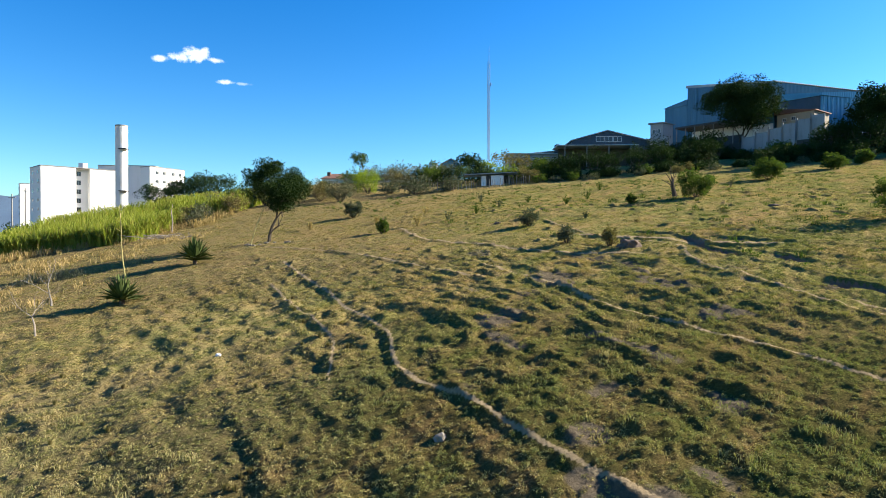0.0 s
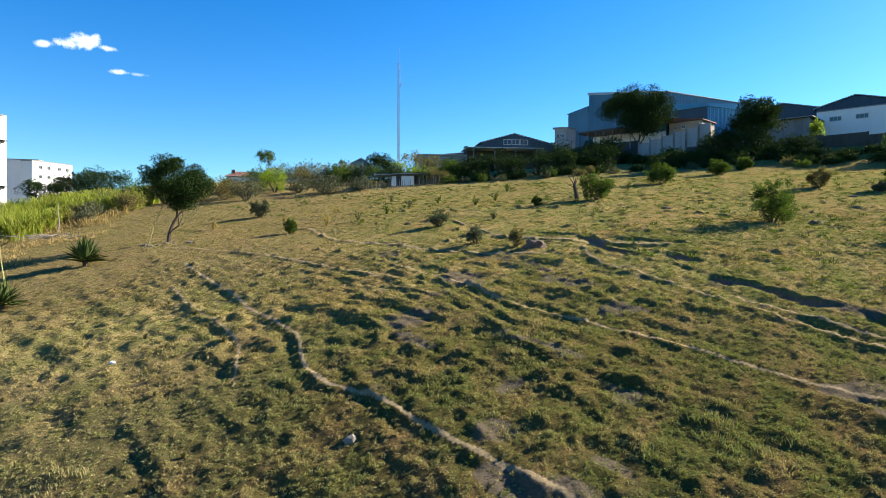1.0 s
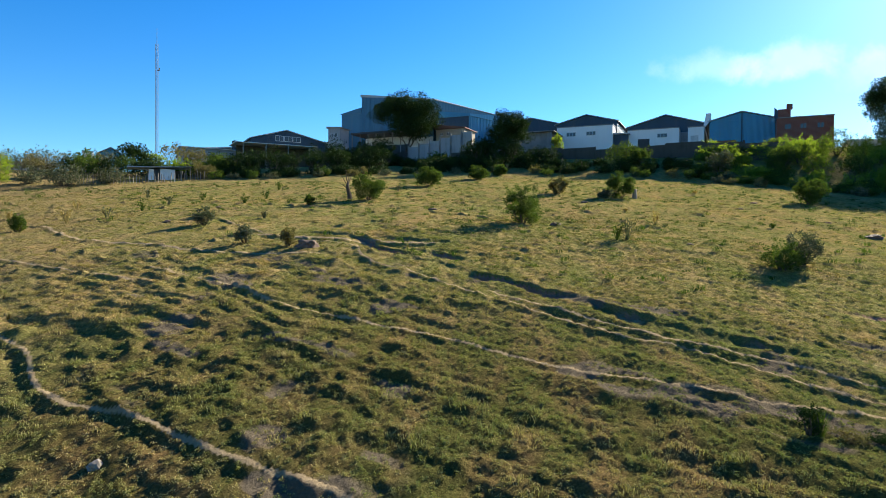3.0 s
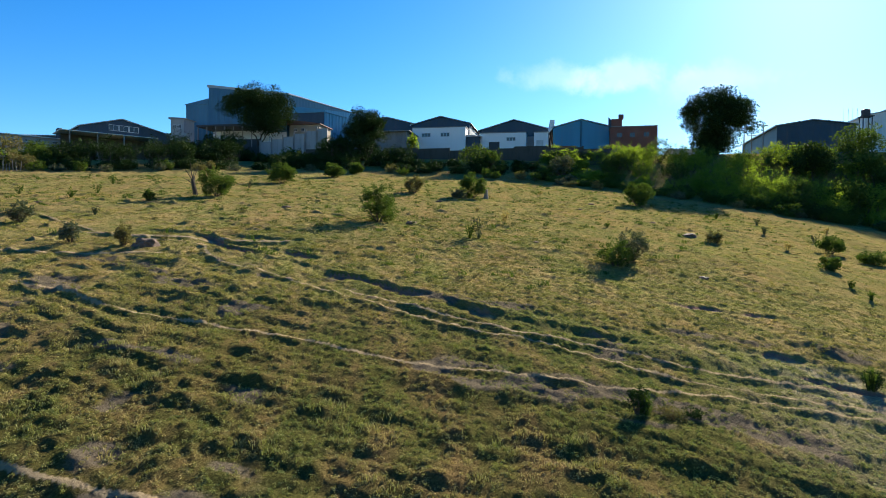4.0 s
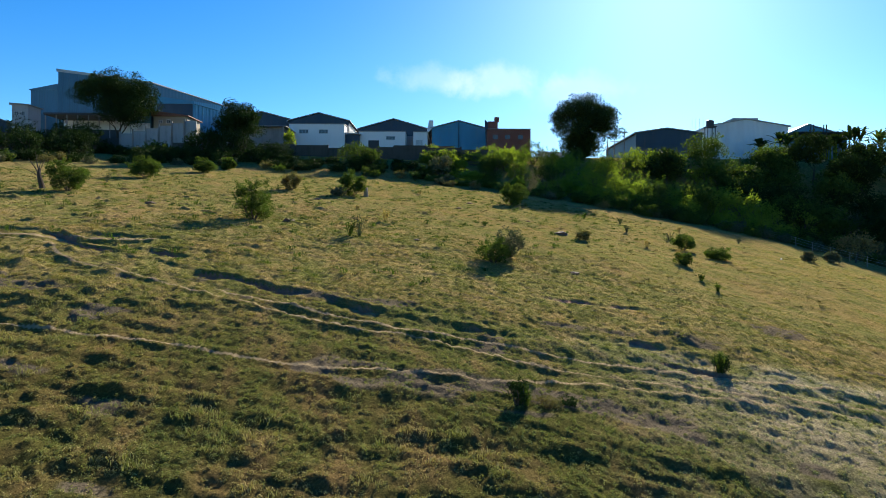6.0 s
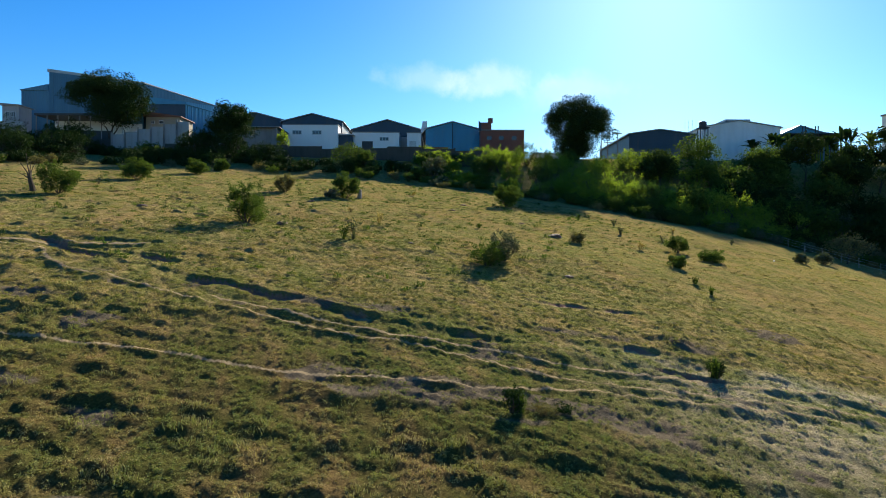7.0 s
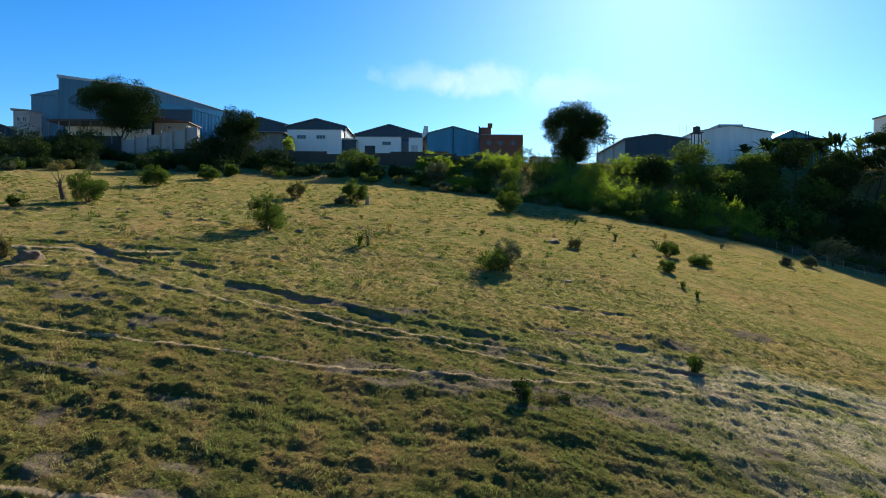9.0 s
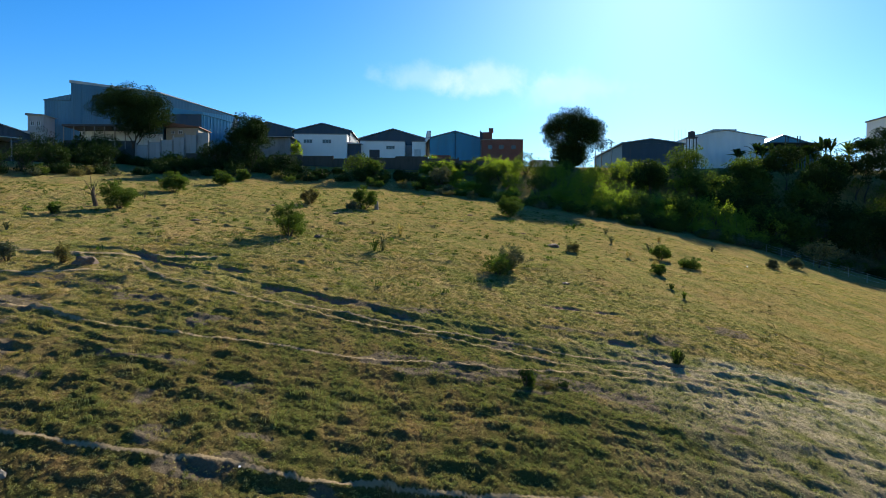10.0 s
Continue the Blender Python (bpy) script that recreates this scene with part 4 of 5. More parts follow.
make_lump("stone", on(0.0, 18.6, 0.08), "pale grey stone half buried in rough grass", "stone", 0.26, 0.21, 0.2, "rock", 1)
make_lump("earth_mound", on(11.9, 39.9), "brown termite mound beside the path", "mound", 0.75, 0.55, 0.55, "earth", 2, "earth mounds")
for k, (x, y, s) in enumerate([(54.3, 27.2, 0.75), (39.2, 18.6, 0.4), (33.4, 41.2, 0.5), (46, 52, 0.4), (28, 53, 0.5), (36.5, 30.2, 0.3), (66, 46, 0.5), (58, 42, 0.4), (43, 60, 0.5), (5, 57, 0.4), (10, 63, 0.4), (58, 33, 0.35)]):
    make_lump("earth_mound", on(x, y, 0.03), "low grey-brown mound of bare earth", "mound", s, s * 0.8, s * 0.42, "earth", 3 + k, "earth mounds")
for k, (x, y, s) in enumerate([(-10.1, 28.1, 0.12), (5.1, 13.9, 0.05), (76, 12, 0.12)]):
    make_lump("litter", on(x, y, -0.05), "crumpled white plastic litter in the grass", "litter", s, s * 0.7, s * 0.8, "rag", 30 + k, "litter")

# dead stump with bare limbs beside the bush, and the cut stump
dead = thing("dead_stump", on(24.0, 65.0), "dead grey tree stump with bare limbs", "stump")
part("trunk", Geo().tube([(0, 0, -0.2), (-0.06, 0, 0.4), (-0.2, 0.02, 0.9), (-0.3, 0.0, 1.5)], [0.3, 0.24, 0.2, 0.15], 8), "bark", dead)
for reach, lift, foot in ((-0.9, 1.3, 1.35), (0.5, 1.5, 1.2), (-0.3, 1.9, 1.45), (0.9, 0.7, 0.9), (-1.2, 0.6, 1.1), (0.15, 1.2, 1.4)):
    part("branch", Geo().tube([(-0.2, 0, foot - 0.1), (-0.2 + reach * 0.4, 0.15 * lift, foot + lift * 0.45), (-0.2 + reach, 0.1, foot + lift)], [0.07, 0.035, 0.012], 6), "bark", dead)
cut_stump = thing("cut_stump", on(56.0, 54.6), "short cut tree stump beside a bush", "stump")
part("trunk", Geo().tube([(0, 0, -0.2), (0.03, 0, 0.5), (0, 0.02, 1.05)], [0.36, 0.25, 0.27], 9), "wood", cut_stump)

# the left side: tree with a leaning pole, agaves, bare saplings, brush pile
make_tree("tree", on(-16.8, 60.4), "dark green forked acacia-like tree on the pasture", 7.8, 3.7, "leaf_dark", "bark", 42, 21000, 0.16, 0.3, 0.2, 0.62, 0.75, "", "tree", 2, 3, 0.88, (0.16, 0))
pole = thing("leaning_pole", on(-18.1, 58.8), "pale bare pole leaning against a tree", "pole")
part("shaft", Geo().tube([(0, 0, -0.15), (0.45, 0.5, 1.9), (0.95, 1.1, 3.5)], [0.06, 0.05, 0.035], 6), "stalk", pole)
for k in range(7):
    rngk = np.random.RandomState(60 + k)
    x, y = rngk.uniform(-18.5, -13.5), rngk.uniform(57.5, 60)
    make_lump("stone", on(x, y, 0.03), "small pale stone near a tree foot", "stone", rngk.uniform(0.12, 0.35), 0.18, 0.16, "rock", 50 + k, "stones by the tree")
make_agave("agave", on(-20.3, 51.2), "large green agave rosette", 1.9, 3)
make_agave("agave", on(-21.2, 41.3), "green agave with a tall dry flower stalk", 1.65, 4, 6.4)
make_agave("agave", on(-21.0, 110.0), "big agave among bushes at the field edge", 2.4, 5)
for x, y, h, seed in [(-26.5, 42.3, 3.5, 6), (-23.3, 35.7, 2.8, 9)]:
    make_tree("bare_sapling", on(x, y), "small leafless grey sapling on the pasture", h, 1.1, None, "wood", seed, 0, 0.1, 0.4, 0.07, 0.7, 0.8, "bare saplings", "sapling", 3, 3)
pile = thing("brush_pile", on(-31.5, 72.5), "heap of dead grey branches by the cane", "brush pile")
rng = np.random.RandomState(8)
for k in range(46):
    a, r = rng.uniform(0, 6.283), rng.uniform(0, 3.2)
    p = Vector((math.cos(a) * r * 1.5, math.sin(a) * r, rng.uniform(-0.1, 0.5)))
    d = Vector((rng.normal(), rng.normal() * 0.6, rng.uniform(-0.1, 0.35))) * 0.9
    part("branch", Geo().tube([p, p + d * 0.6 + Vector(rng.normal(size=3)) * 0.12, p + d * 1.3], [0.05, 0.04, 0.015], 5), "wood", pile)
stick = thing("dead_sapling", on(-33.8, 78), "pale dead upright sapling by the cane", "sapling")
part("trunk", Geo().tube([(0, 0, -0.2), (0.1, 0, 1.4), (-0.05, 0, 2.6), (0.1, 0, 3.6)], [0.1, 0.08, 0.06, 0.03], 6), "bark_pale", stick)


rng = np.random.RandomState(21)
cane_spots = scatter(22000, -95, -30, 60, 115, lambda x, y: (-0.575 * (x + 38) + 0.818 * (y - 104) < 1) & (y > 75 + (x + 47) * 1.15) & (y > 74 + (x + 47) * 0.25) & (vnoise(x / 5, y / 5, 3) > 0.2) & ((np.abs(y - 96 - 0.1 * (x + 55)) > 2.0) | (x > -43)) & ((x > -57) | (y > 93)), 3)
blades("sugar_cane", "bright yellow-green sugar cane in a dense field", "sugar cane", "cane", cane_spots, rng.uniform(1.4, 2.7, len(cane_spots)), 8, 0.055, 0.6, 4)
front_spots = scatter(5200, -54, -35, 69, 84, lambda x, y: (y > 71.6 + 0.05 * (x + 45) + 1.6 * vnoise(x / 2.5, y / 2.5, 9)) & (y < 77.5 + (x + 47) * 0.55) & (x < -36.5 + 0.1 * (y - 72)), 13)
blades("sugar_cane", "bright yellow-green sugar cane along the field corner", "sugar cane", "cane", front_spots, rng.uniform(1.5, 2.6, len(front_spots)), 8, 0.05, 0.6, 14)
dry_spots = scatter(4200, -70, -30, 56, 92, lambda x, y: (y < 77 + (x + 47) * 1.15) & (y > 64 + (x + 47) * 1.0 + 5 * vnoise(x / 4, y / 4, 2)) & (y > 58 - (x + 40) * 0.2), 5)
blades("tall_dry_grass", "tall tan dry grass along the cane field", "grass", "straw", dry_spots, rng.uniform(0.3, 1.15, len(dry_spots)), 8, 0.026, 0.7, 6)
low_spots = scatter(3600, -62, -27, 42, 78, lambda x, y: (y < 72 + (x + 47)) & (y > 40 - (x + 30) * 1.5) & (vnoise(x / 2.5, y / 2.5, 4) > 0.6), 8)
blades("tall_dry_grass", "patchy tan dry grass below the cane field", "grass", "straw", low_spots, rng.uniform(0.15, 0.6, len(low_spots)), 7, 0.022, 0.8, 9)
for k, (x, y, w, h, leaf) in enumerate([(-66, 98, 5, 2.6, "leaf_mid"), (-62, 91, 4.5, 2.4, "leaf_dark"), (-59, 86, 4.2, 2.2, "leaf_mid"), (-57, 81, 3.6, 1.8, "leaf_grey"), (-58, 96, 4, 2.4, "leaf_mid"), (-52, 96.5, 4, 2.2, "leaf_dark"),
                                      (-47, 97, 3.6, 2.2, "leaf_mid"), (-36, 88, 3.6, 2.3, "leaf_dry"), (-34, 94, 4.2, 2.8, "leaf_grey"), (-37, 100, 4.0, 2.8, "leaf_dry"), (-33, 83.5, 2.8, 1.8, "leaf_grey"), (-38, 84, 3.0, 2.4, "leaf_mid")]):
    make_bush("scrub", on(x, y, 0.1), "rough scrub bush growing among the cane", w, h, leaf, 3300 + k, 1100, 0.2, "scrub among the cane", 6, "bush", 0.05)


# ---- buildings ----
def add_window(parent, x, z, w, h, y=0.0, frame_mat="frame", bars=1):
    """A framed window on a wall that faces local -y at y."""
    g = Geo()
    t = 0.09
    g.box(x, x + w, y - 0.06, y + 0.05, z, z + t).box(x, x + w, y - 0.06, y + 0.05, z + h - t, z + h)
    g.box(x, x + t, y - 0.06, y + 0.05, z + t, z + h - t).box(x + w - t, x + w, y - 0.06, y + 0.05, z + t, z + h - t)
    for k in range(bars):
        c = x + w * (k + 1) / (bars + 1)
        g.box(c - 0.03, c + 0.03, y - 0.05, y + 0.05, z + t, z + h - t)
    win = part("window", g, frame_mat, parent)
    part("pane", Geo().box(x + t, x + w - t, y - 0.02, y + 0.04, z + t, z + h - t), "glass", win)
    return win


def gable_hall(name, at, label, w, d, eave, ridge, wall, roof="roof_grey", peak=0.5, base=4.0, turn=STREET, group="", gable=None, over=0.35, split=None):
    """A hall whose gable faces local -y: body from below the ground to the eaves, gable, two roof slabs, gutters."""
    hall = thing(name, at, label, "warehouse", group, turn)
    lower = split if split else eave
    part("wall", Geo().prism([(0, -base), (w, -base), (w, lower), (0, lower)], 0, d), wall, hall)
    part("gable", Geo().prism([(0, lower), (w, lower), (w, eave), (w * peak, ridge), (0, eave)], -0.04, d + 0.04), gable or wall, hall)
    for x0, z0, x1, z1 in ((-over, eave - over * 0.2, w * peak, ridge), (w + over, eave - over * 0.2, w * peak, ridge)):
        a, b = ((x0, z0), (x1, z1)) if x0 < x1 else ((x1, z1), (x0, z0))
        part("roof", Geo().prism([(a[0], a[1] + 0.04), (b[0], b[1] + 0.04), (b[0], b[1] + 0.2), (a[0], a[1] + 0.2)], -over, d + over), roof, hall)
    for x in (-over - 0.12, w + over - 0.02):
        part("gutter", Geo().box(x, x + 0.14, -over, d + over, eave - 0.16, eave - 0.02), "steel", hall)
    return hall


def box_house(name, at, label, w, d, h, wall, roof_mat="concrete", turn=STREET, base=4.0, eaves=0.35, fall=0.3, category="house", group=""):
    """A plain house with a thin, slightly falling slab roof."""
    house = thing(name, at, label, category, group, turn)
    part("wall", Geo().prism([(0, -base), (w, -base), (w, h), (0, h)], 0, d), wall, house)
    part("roof", Geo().prism([(-eaves, h + 0.01), (w + eaves, h + 0.01 - fall * 0), (w + eaves, h + 0.16), (-eaves, h + 0.16 + fall)], -eaves, d + eaves), roof_mat, house)
    return house


# the large blue-grey hall
hall = thing("industrial_hall", site(-83.5, 134, 28), "large grey-blue steel-clad industrial hall", "warehouse", "", STREET)
part("wall", Geo().plan([(0, 0), (15.5, 9.5), (25.0, 38), (2, 46)], -4, [17.6, 17.2, 17.0, 17.0]), "sheet_grey", hall)
part("roof", Geo().plan([(-0.25, -0.25), (15.7, 9.3), (25.3, 38.2), (1.8, 46.2)], 17.22, [17.85, 17.45, 17.25, 17.25]), "roof_grey", hall)
part("lower_wing", Geo().plan([(-6, 0.1), (-0.1, 0.1), (-0.1, 24), (-6, 24)], -4, [13.2, 14.4, 14.4, 13.2]), "sheet_grey", hall)
part("wing_roof", Geo().plan([(-6.2, -0.1), (-0.12, -0.1), (-0.12, 24.1), (-6.2, 24.1)], 13.3, [13.45, 14.65, 14.65, 13.45]), "sheet_grey", hall)
for k in range(13):
    t = (k + 0.5) / 13
    part("rib", Geo().box(15.5 * t - 0.06, 15.5 * t + 0.06, 9.5 * t - 0.12, 9.5 * t, 0, 17.1), "sheet_grey", hall)
for k in range(3):
    part("roof_vent", Geo().tube([(6 + 1.5 * k, 6 + k, 17.4), (6 + 1.5 * k, 6 + k, 17.9), (6 + 1.5 * k, 6 + k, 18.3)], [0.3, 0.45, 0.2], 8), "steel", hall)
annex = box_house("water_house", site(-88.6, 127, 28), "small grey block house beside a large hall", 3.3, 4, 8.6, "block", base=4)
add_window(annex, 0.6, 6.4, 0.8, 1.0)
add_window(annex, 1.9, 6.4, 0.8, 1.0)
part("lower_block", Geo().box(-1.2, 5, -1.2, -0.02, -4, 5.2), "block", annex)

hall_b = thing("blue_hall", site(-60.4, 130, 28), "dark blue ribbed steel hall behind houses", "warehouse", "", STREET)
part("wall", Geo().plan([(0, 0), (7.5, 0), (11.0, 9.3), (2.5, 12)], -4, [11.0, 9.9, 10.8, 11.8]), "sheet_blue", hall_b)
part("front_panel", Geo().plan([(0.05, -0.12), (7.4, -0.12), (7.4, -0.02), (0.05, -0.02)], 2.0, [10.9, 9.8, 9.8, 10.9]), "sheet_dark", hall_b)
part("roof", Geo().plan([(-0.3, -0.3), (7.75, -0.3), (11.3, 9.4), (2.3, 12.3)], 9.6, [11.2, 10.1, 11.0, 12.0]), "sheet_blue", hall_b)
for k in range(9):
    x, y = 7.5 + 0.38 * k, 1.0 * k + 0.5
    part("rib", Geo().box(x + 0.1, x + 0.25, y - 0.07, y + 0.07, 0, 9.7), "sheet_blue", hall_b)

# houses and stepped wall on the terrace
house = box_house("terrace_house", site(-55.5, 118, 27.5), "small cream house with two dark windows", 6.4, 6, 5.2, "cream", "tile", fall=0.9)
add_window(house, 1.0, 3.9, 0.7, 0.6)
add_window(house, 2.5, 3.9, 0.8, 0.7)
house = box_house("terrace_house", site(-59.9, 118, 27.5), "small pale blue house behind a wall", 3.9, 5, 5.9, "sheet_grey", "roof_grey")
part("front_panel", Geo().box(0.1, 3.8, -0.08, -0.01, 0.5, 3.9), "sheet_white", house)
add_window(house, 1.2, 4.4, 1.0, 0.9)
port = thing("carport", site(-73.1, 113.5, 28.0), "long dark flat-roofed shelter on thin posts", "shelter", "", STREET)
part("roof", Geo().box(0, 14.2, -0.5, 5.5, 4.0, 4.35), "dark", port)
part("back_wall", Geo().box(0.2, 14.0, 5.2, 5.4, -2, 3.98), "white", port)
for k in range(8):
    part("post", Geo().box(0.15 + 1.95 * k, 0.28 + 1.95 * k, -0.3, -0.15, -3, 3.98), "concrete", port)
for k in range(7):
    part("fence_panel", Geo().box(0.3 + 1.95 * k, 2.08 + 1.95 * k, -0.26, -0.2, -1, 1.3), "dark", port)
wall = thing("stepped_wall", site(-56.6, 108, 19.6), "stepped grey concrete block wall", "wall", "", STREET)
for k in range(6):
    part("wall_panel", Geo().box(2.07 * k, 2.07 * k + 2.05, 0.4 * k, 0.4 * k + 0.25, -2, 8.2 + 0.52 * k), "block", wall)
    part("pier", Geo().box(2.07 * k - 0.12, 2.07 * k + 0.15, 0.4 * k - 0.12, 0.4 * k - 0.01, -2, 8.5 + 0.52 * k), "concrete", wall)
wall = thing("retaining_wall", site(-79, 109.5, 18.5), "retaining wall below the terrace, coloured dark for its shade", "wall", "", STREET)
for k in range(15):
    top = 9.0 if k < 4 else 8.0 - 0.05 * k
    part("wall_panel", Geo().box(5.8 * k, 5.8 * k + 5.7, 0, 0.35, -4, top + 0.3 * math.sin(k * 1.7)), "dark_wall", wall)
    part("pier", Geo().box(5.8 * k - 0.15, 5.8 * k + 0.15, -0.15, -0.01, -4, top + 0.2), "dark_wall", wall)
    part("ledge", Geo().box(5.8 * k, 5.8 * k + 5.6, -1.6, -0.16, -4, 4.6 + 0.3 * math.sin(k * 2.3)), "dark_wall", wall)

shed = box_house("flat_roof_shed", site(-41, 120.5, 27), "grey concrete shed with overhanging slab roof", 9.2, 6, 4.2, "concrete", "concrete", eaves=0.9, fall=0.1)
part("post", Geo().box(9.3, 9.55, -0.7, -0.45, -4, 4.15), "concrete", shed)

# warehouses along the street
gable_hall("warehouse", site(-46.5, 132, 27.5), "dark grey gabled warehouse", 14.5, 30, 7.0, 8.9, "sheet_dark", group="warehouses on the street")
w2 = gable_hall("warehouse", site(-33.2, 131, 27.5), "dark gabled warehouse with a white front annex", 12.4, 32, 6.9, 8.5, "block", gable="sheet_dark", split=4.8, group="warehouses on the street")
w3 = gable_hall("warehouse", site(-18.9, 133, 27.5), "dark gabled warehouse with a white front annex", 14.6, 32, 5.6, 7.7, "block", gable="sheet_dark", split=4.2, group="warehouses on the street")
w4 = gable_hall("warehouse", site(-3.4, 130, 27.5), "blue translucent-clad gabled warehouse", 11.1, 30, 5.3, 6.8, "sheet_blue", group="warehouses on the street")
part("parapet_panel", Geo().prism([(-1.2, 3.8), (0.3, 5.6), (0.3, 6.9), (-0.6, 6.9)], -0.3, -0.2), "sheet_white", w4)
part("downpipe", Geo().box(5.5, 5.65, -0.22, -0.08, -2, 6.6), "sheet_dark", w4)
part("stain_panel", Geo().box(0.5, 4.6, -0.14, -0.08, -2, 1.6), "brick", w4)
an = box_house("warehouse_annex", site(-32.2, 127, 27.5), "long white annex with dark windows", 11.2, 3.9, 5.5, "white", "concrete", eaves=0.1, fall=0)
add_window(an, 2.0, 3.6, 1.9, 0.85, bars=2)
add_window(an, 6.0, 3.6, 1.9, 0.85, bars=2)
an = box_house("warehouse_annex", site(-18.4, 129, 27.5), "long white annex with dark window and door", 9.6, 3.9, 4.4, "white", "concrete", eaves=0.1, fall=0)
add_window(an, 5.6, 2.7, 1.9, 0.8, bars=2)
part("door", Geo().box(2.0, 4.2, -0.07, 0.03, 0.9, 2.6), "dark", an)
an = box_house("warehouse_annex", site(-7.2, 129.5, 27.5), "small white annex with a pale door", 2.9, 3.4, 4.4, "white", "concrete", eaves=0.1, fall=0)
part("door", Geo().box(0.5, 1.9, -0.07, 0.03, 0.4, 2.8), "frame", an)
ub = box_house("lean_to", site(-21.2, 128, 27.5), "dark lean-to shelter between warehouses", 3.0, 4, 3.6, "sheet_dark", "roof_grey", fall=0.3)

brick = thing("brick_building", site(7.7, 126, 27), "red brick building with a roof chimney block", "building", "", STREET)
part("wall", Geo().prism([(0, -5), (8.7, -5), (8.7, 4.9), (0, 4.9)], 0, 20), "brick", brick)
part("parapet", Geo().box(-0.12, 8.82, -0.12, 20.1, 4.92, 5.1), "concrete", brick)
for k in range(4):
    part("pilaster", Geo().box(8.72, 8.9, 1 + 5 * k, 1.5 + 5 * k, -4, 4.9), "brick", brick)
part("chimney_block", Geo().box(0.2, 2.2, 0.4, 3, 5.12, 6.6), "brick", brick)
part("chimney", Geo().box(1.6, 2.5, 0.6, 1.6, 6.62, 7.5), "brick", brick)
part("sheet_panel", Geo().prism([(-0.4, 4.9), (0.15, 4.9), (0.15, 6.3), (-0.4, 6.9)], -0.2, 0.0), "sheet_dark", brick)
for x in (1.2, 3.6, 6.2):
    add_window(brick, x, 2.9, 1.1, 1.0, 0.0, "brick", 1)

box_house("low_house", site(20.5, 138, 26.5), "low white-walled house beyond the trees", 7, 6, 2.3, "white", "roof_white", fall=0.3)
for s, top in ((31.9, 5.0), (33.2, 3.6), (35.2, 5.4)):
    pole = thing("utility_pole", site(s, 126, 26.5), "thin concrete utility pole with crossarm", "utility pole", "utility poles", STREET)
    part("pole", Geo().tube([(0, 0, -2), (0, 0, top)], [0.14, 0.09], 8), "concrete", pole)
    part("crossarm", Geo().box(-0.8, 0.8, -0.06, 0.06, top - 0.5, top - 0.36), "wood", pole)

gable_hall("warehouse", site(38.1, 128, 27), "grey-blue low gabled shed", 13.4, 24, 4.7, 5.6, "sheet_dark", peak=0.46, group="warehouses on the street")
wh = gable_hall("warehouse", site(54.6, 132, 27), "large pale white gabled warehouse", 16.4, 30, 6.9, 8.3, "sheet_white", peak=0.47, group="warehouses on the street")
part("ridge_monitor", Geo().box(5.0, 10.2, 0.2, 29, 8.25, 8.62), "roof_grey", wh)
gable_hall("warehouse", site(72.0, 134, 27), "blue-grey gabled steel warehouse", 11, 28, 5.6, 7.6, "sheet_blue", peak=0.38, group="warehouses on the street")
port = thing("steel_canopy", site(70.5, 128, 27), "flat canopy roof on dark steel columns", "canopy", "", STREET)
part("roof", Geo().box(0, 13, 0, 4, 5.0, 5.16), "sheet_dark", port)
for k in range(3):
    for dx in (0, 0.55):
        part("column", Geo().box(3 + 2.6 * k + dx, 3.15 + 2.6 * k + dx, 0.2, 0.35, -3, 6.6 if k < 2 else 5), "dark", port)
    part("lattice", Geo().box(3.16 + 2.6 * k, 3.54 + 2.6 * k, 0.22, 0.3, 1, 1.12).box(3.16 + 2.6 * k, 3.54 + 2.6 * k, 0.22, 0.3, 3, 3.12), "dark", port)
part("back_wall", Geo().box(0.4, 12.6, 3.6, 3.8, -3, 4.98), "sheet_grey", port)
tank = thing("tank_tower", site(53.0, 129, 27), "dark water tank on a steel frame", "water tank", "", STREET)
for dx in (0, 1.5):
    for dy in (0, 1.5):
        part("leg", Geo().box(dx, dx + 0.14, dy, dy + 0.14, -3, 6.2), "dark", tank)
part("platform", Geo().box(-0.2, 1.9, -0.2, 1.9, 6.22, 6.36), "dark", tank)
part("tank", Geo().tube([(0.8, 0.8, 6.38), (0.8, 0.8, 7.5), (0.8, 0.8, 7.7)], [0.75, 0.75, 0.4], 12), "dark", tank)
for k in range(4):
    part("rail", Geo().box(-3.2 + k * 0.75, -3.16 + k * 0.75, 0, 0.04, 5, 7.8), "steel", tank)
tower = box_house("tower_block", site(148.5, 200, 27), "tall white apartment tower beyond the trees", 14, 12, 25.3, "white", "concrete", category="apartment building")
for j in range(7):
    for i in range(4):
        add_window(tower, 1.2 + 3.2 * i, 3 + 3.2 * j, 1.4, 1.2)

# buildings round the head of the field
barn = gable_hall("barn", (28.3, 138, 26), "dark green-grey gabled barn with skylight windows", 17.0, 30, 5.4, 7.6, "sheet_dark", "roof_grey", 0.45, turn=0)
part("lean_to_roof", Geo().prism([(-4.5, 3.3), (12.5, 3.5), (12.5, 3.65), (-4.5, 3.45)], -7, -0.1), "roof_white", barn)
part("front_wall", Geo().box(-3.5, 17.0, -2.2, -2.0, -5, 3.3), "dark_wall", barn)
part("lit_end", Geo().box(17.02, 17.2, 2, 8, 1.0, 4.2), "cream", barn)
for k in range(3):
    add_window(barn, 5.2 + 1.9 * k, 5.2 if k == 1 else 5.2, 1.8, 1.2, -0.05, "frame", 1)
for k in range(4):
    part("post", Geo().box(-3.0 + 4.6 * k, -2.8 + 4.6 * k, -6.8, -6.6, -5, 3.35), "concrete", barn)
low = box_house("long_shed", (14.5, 140, 25.5), "long low shed with a pale sheet roof", 11.5, 8, 3.2, "block", "roof_white", 0, fall=0.0, category="shed")
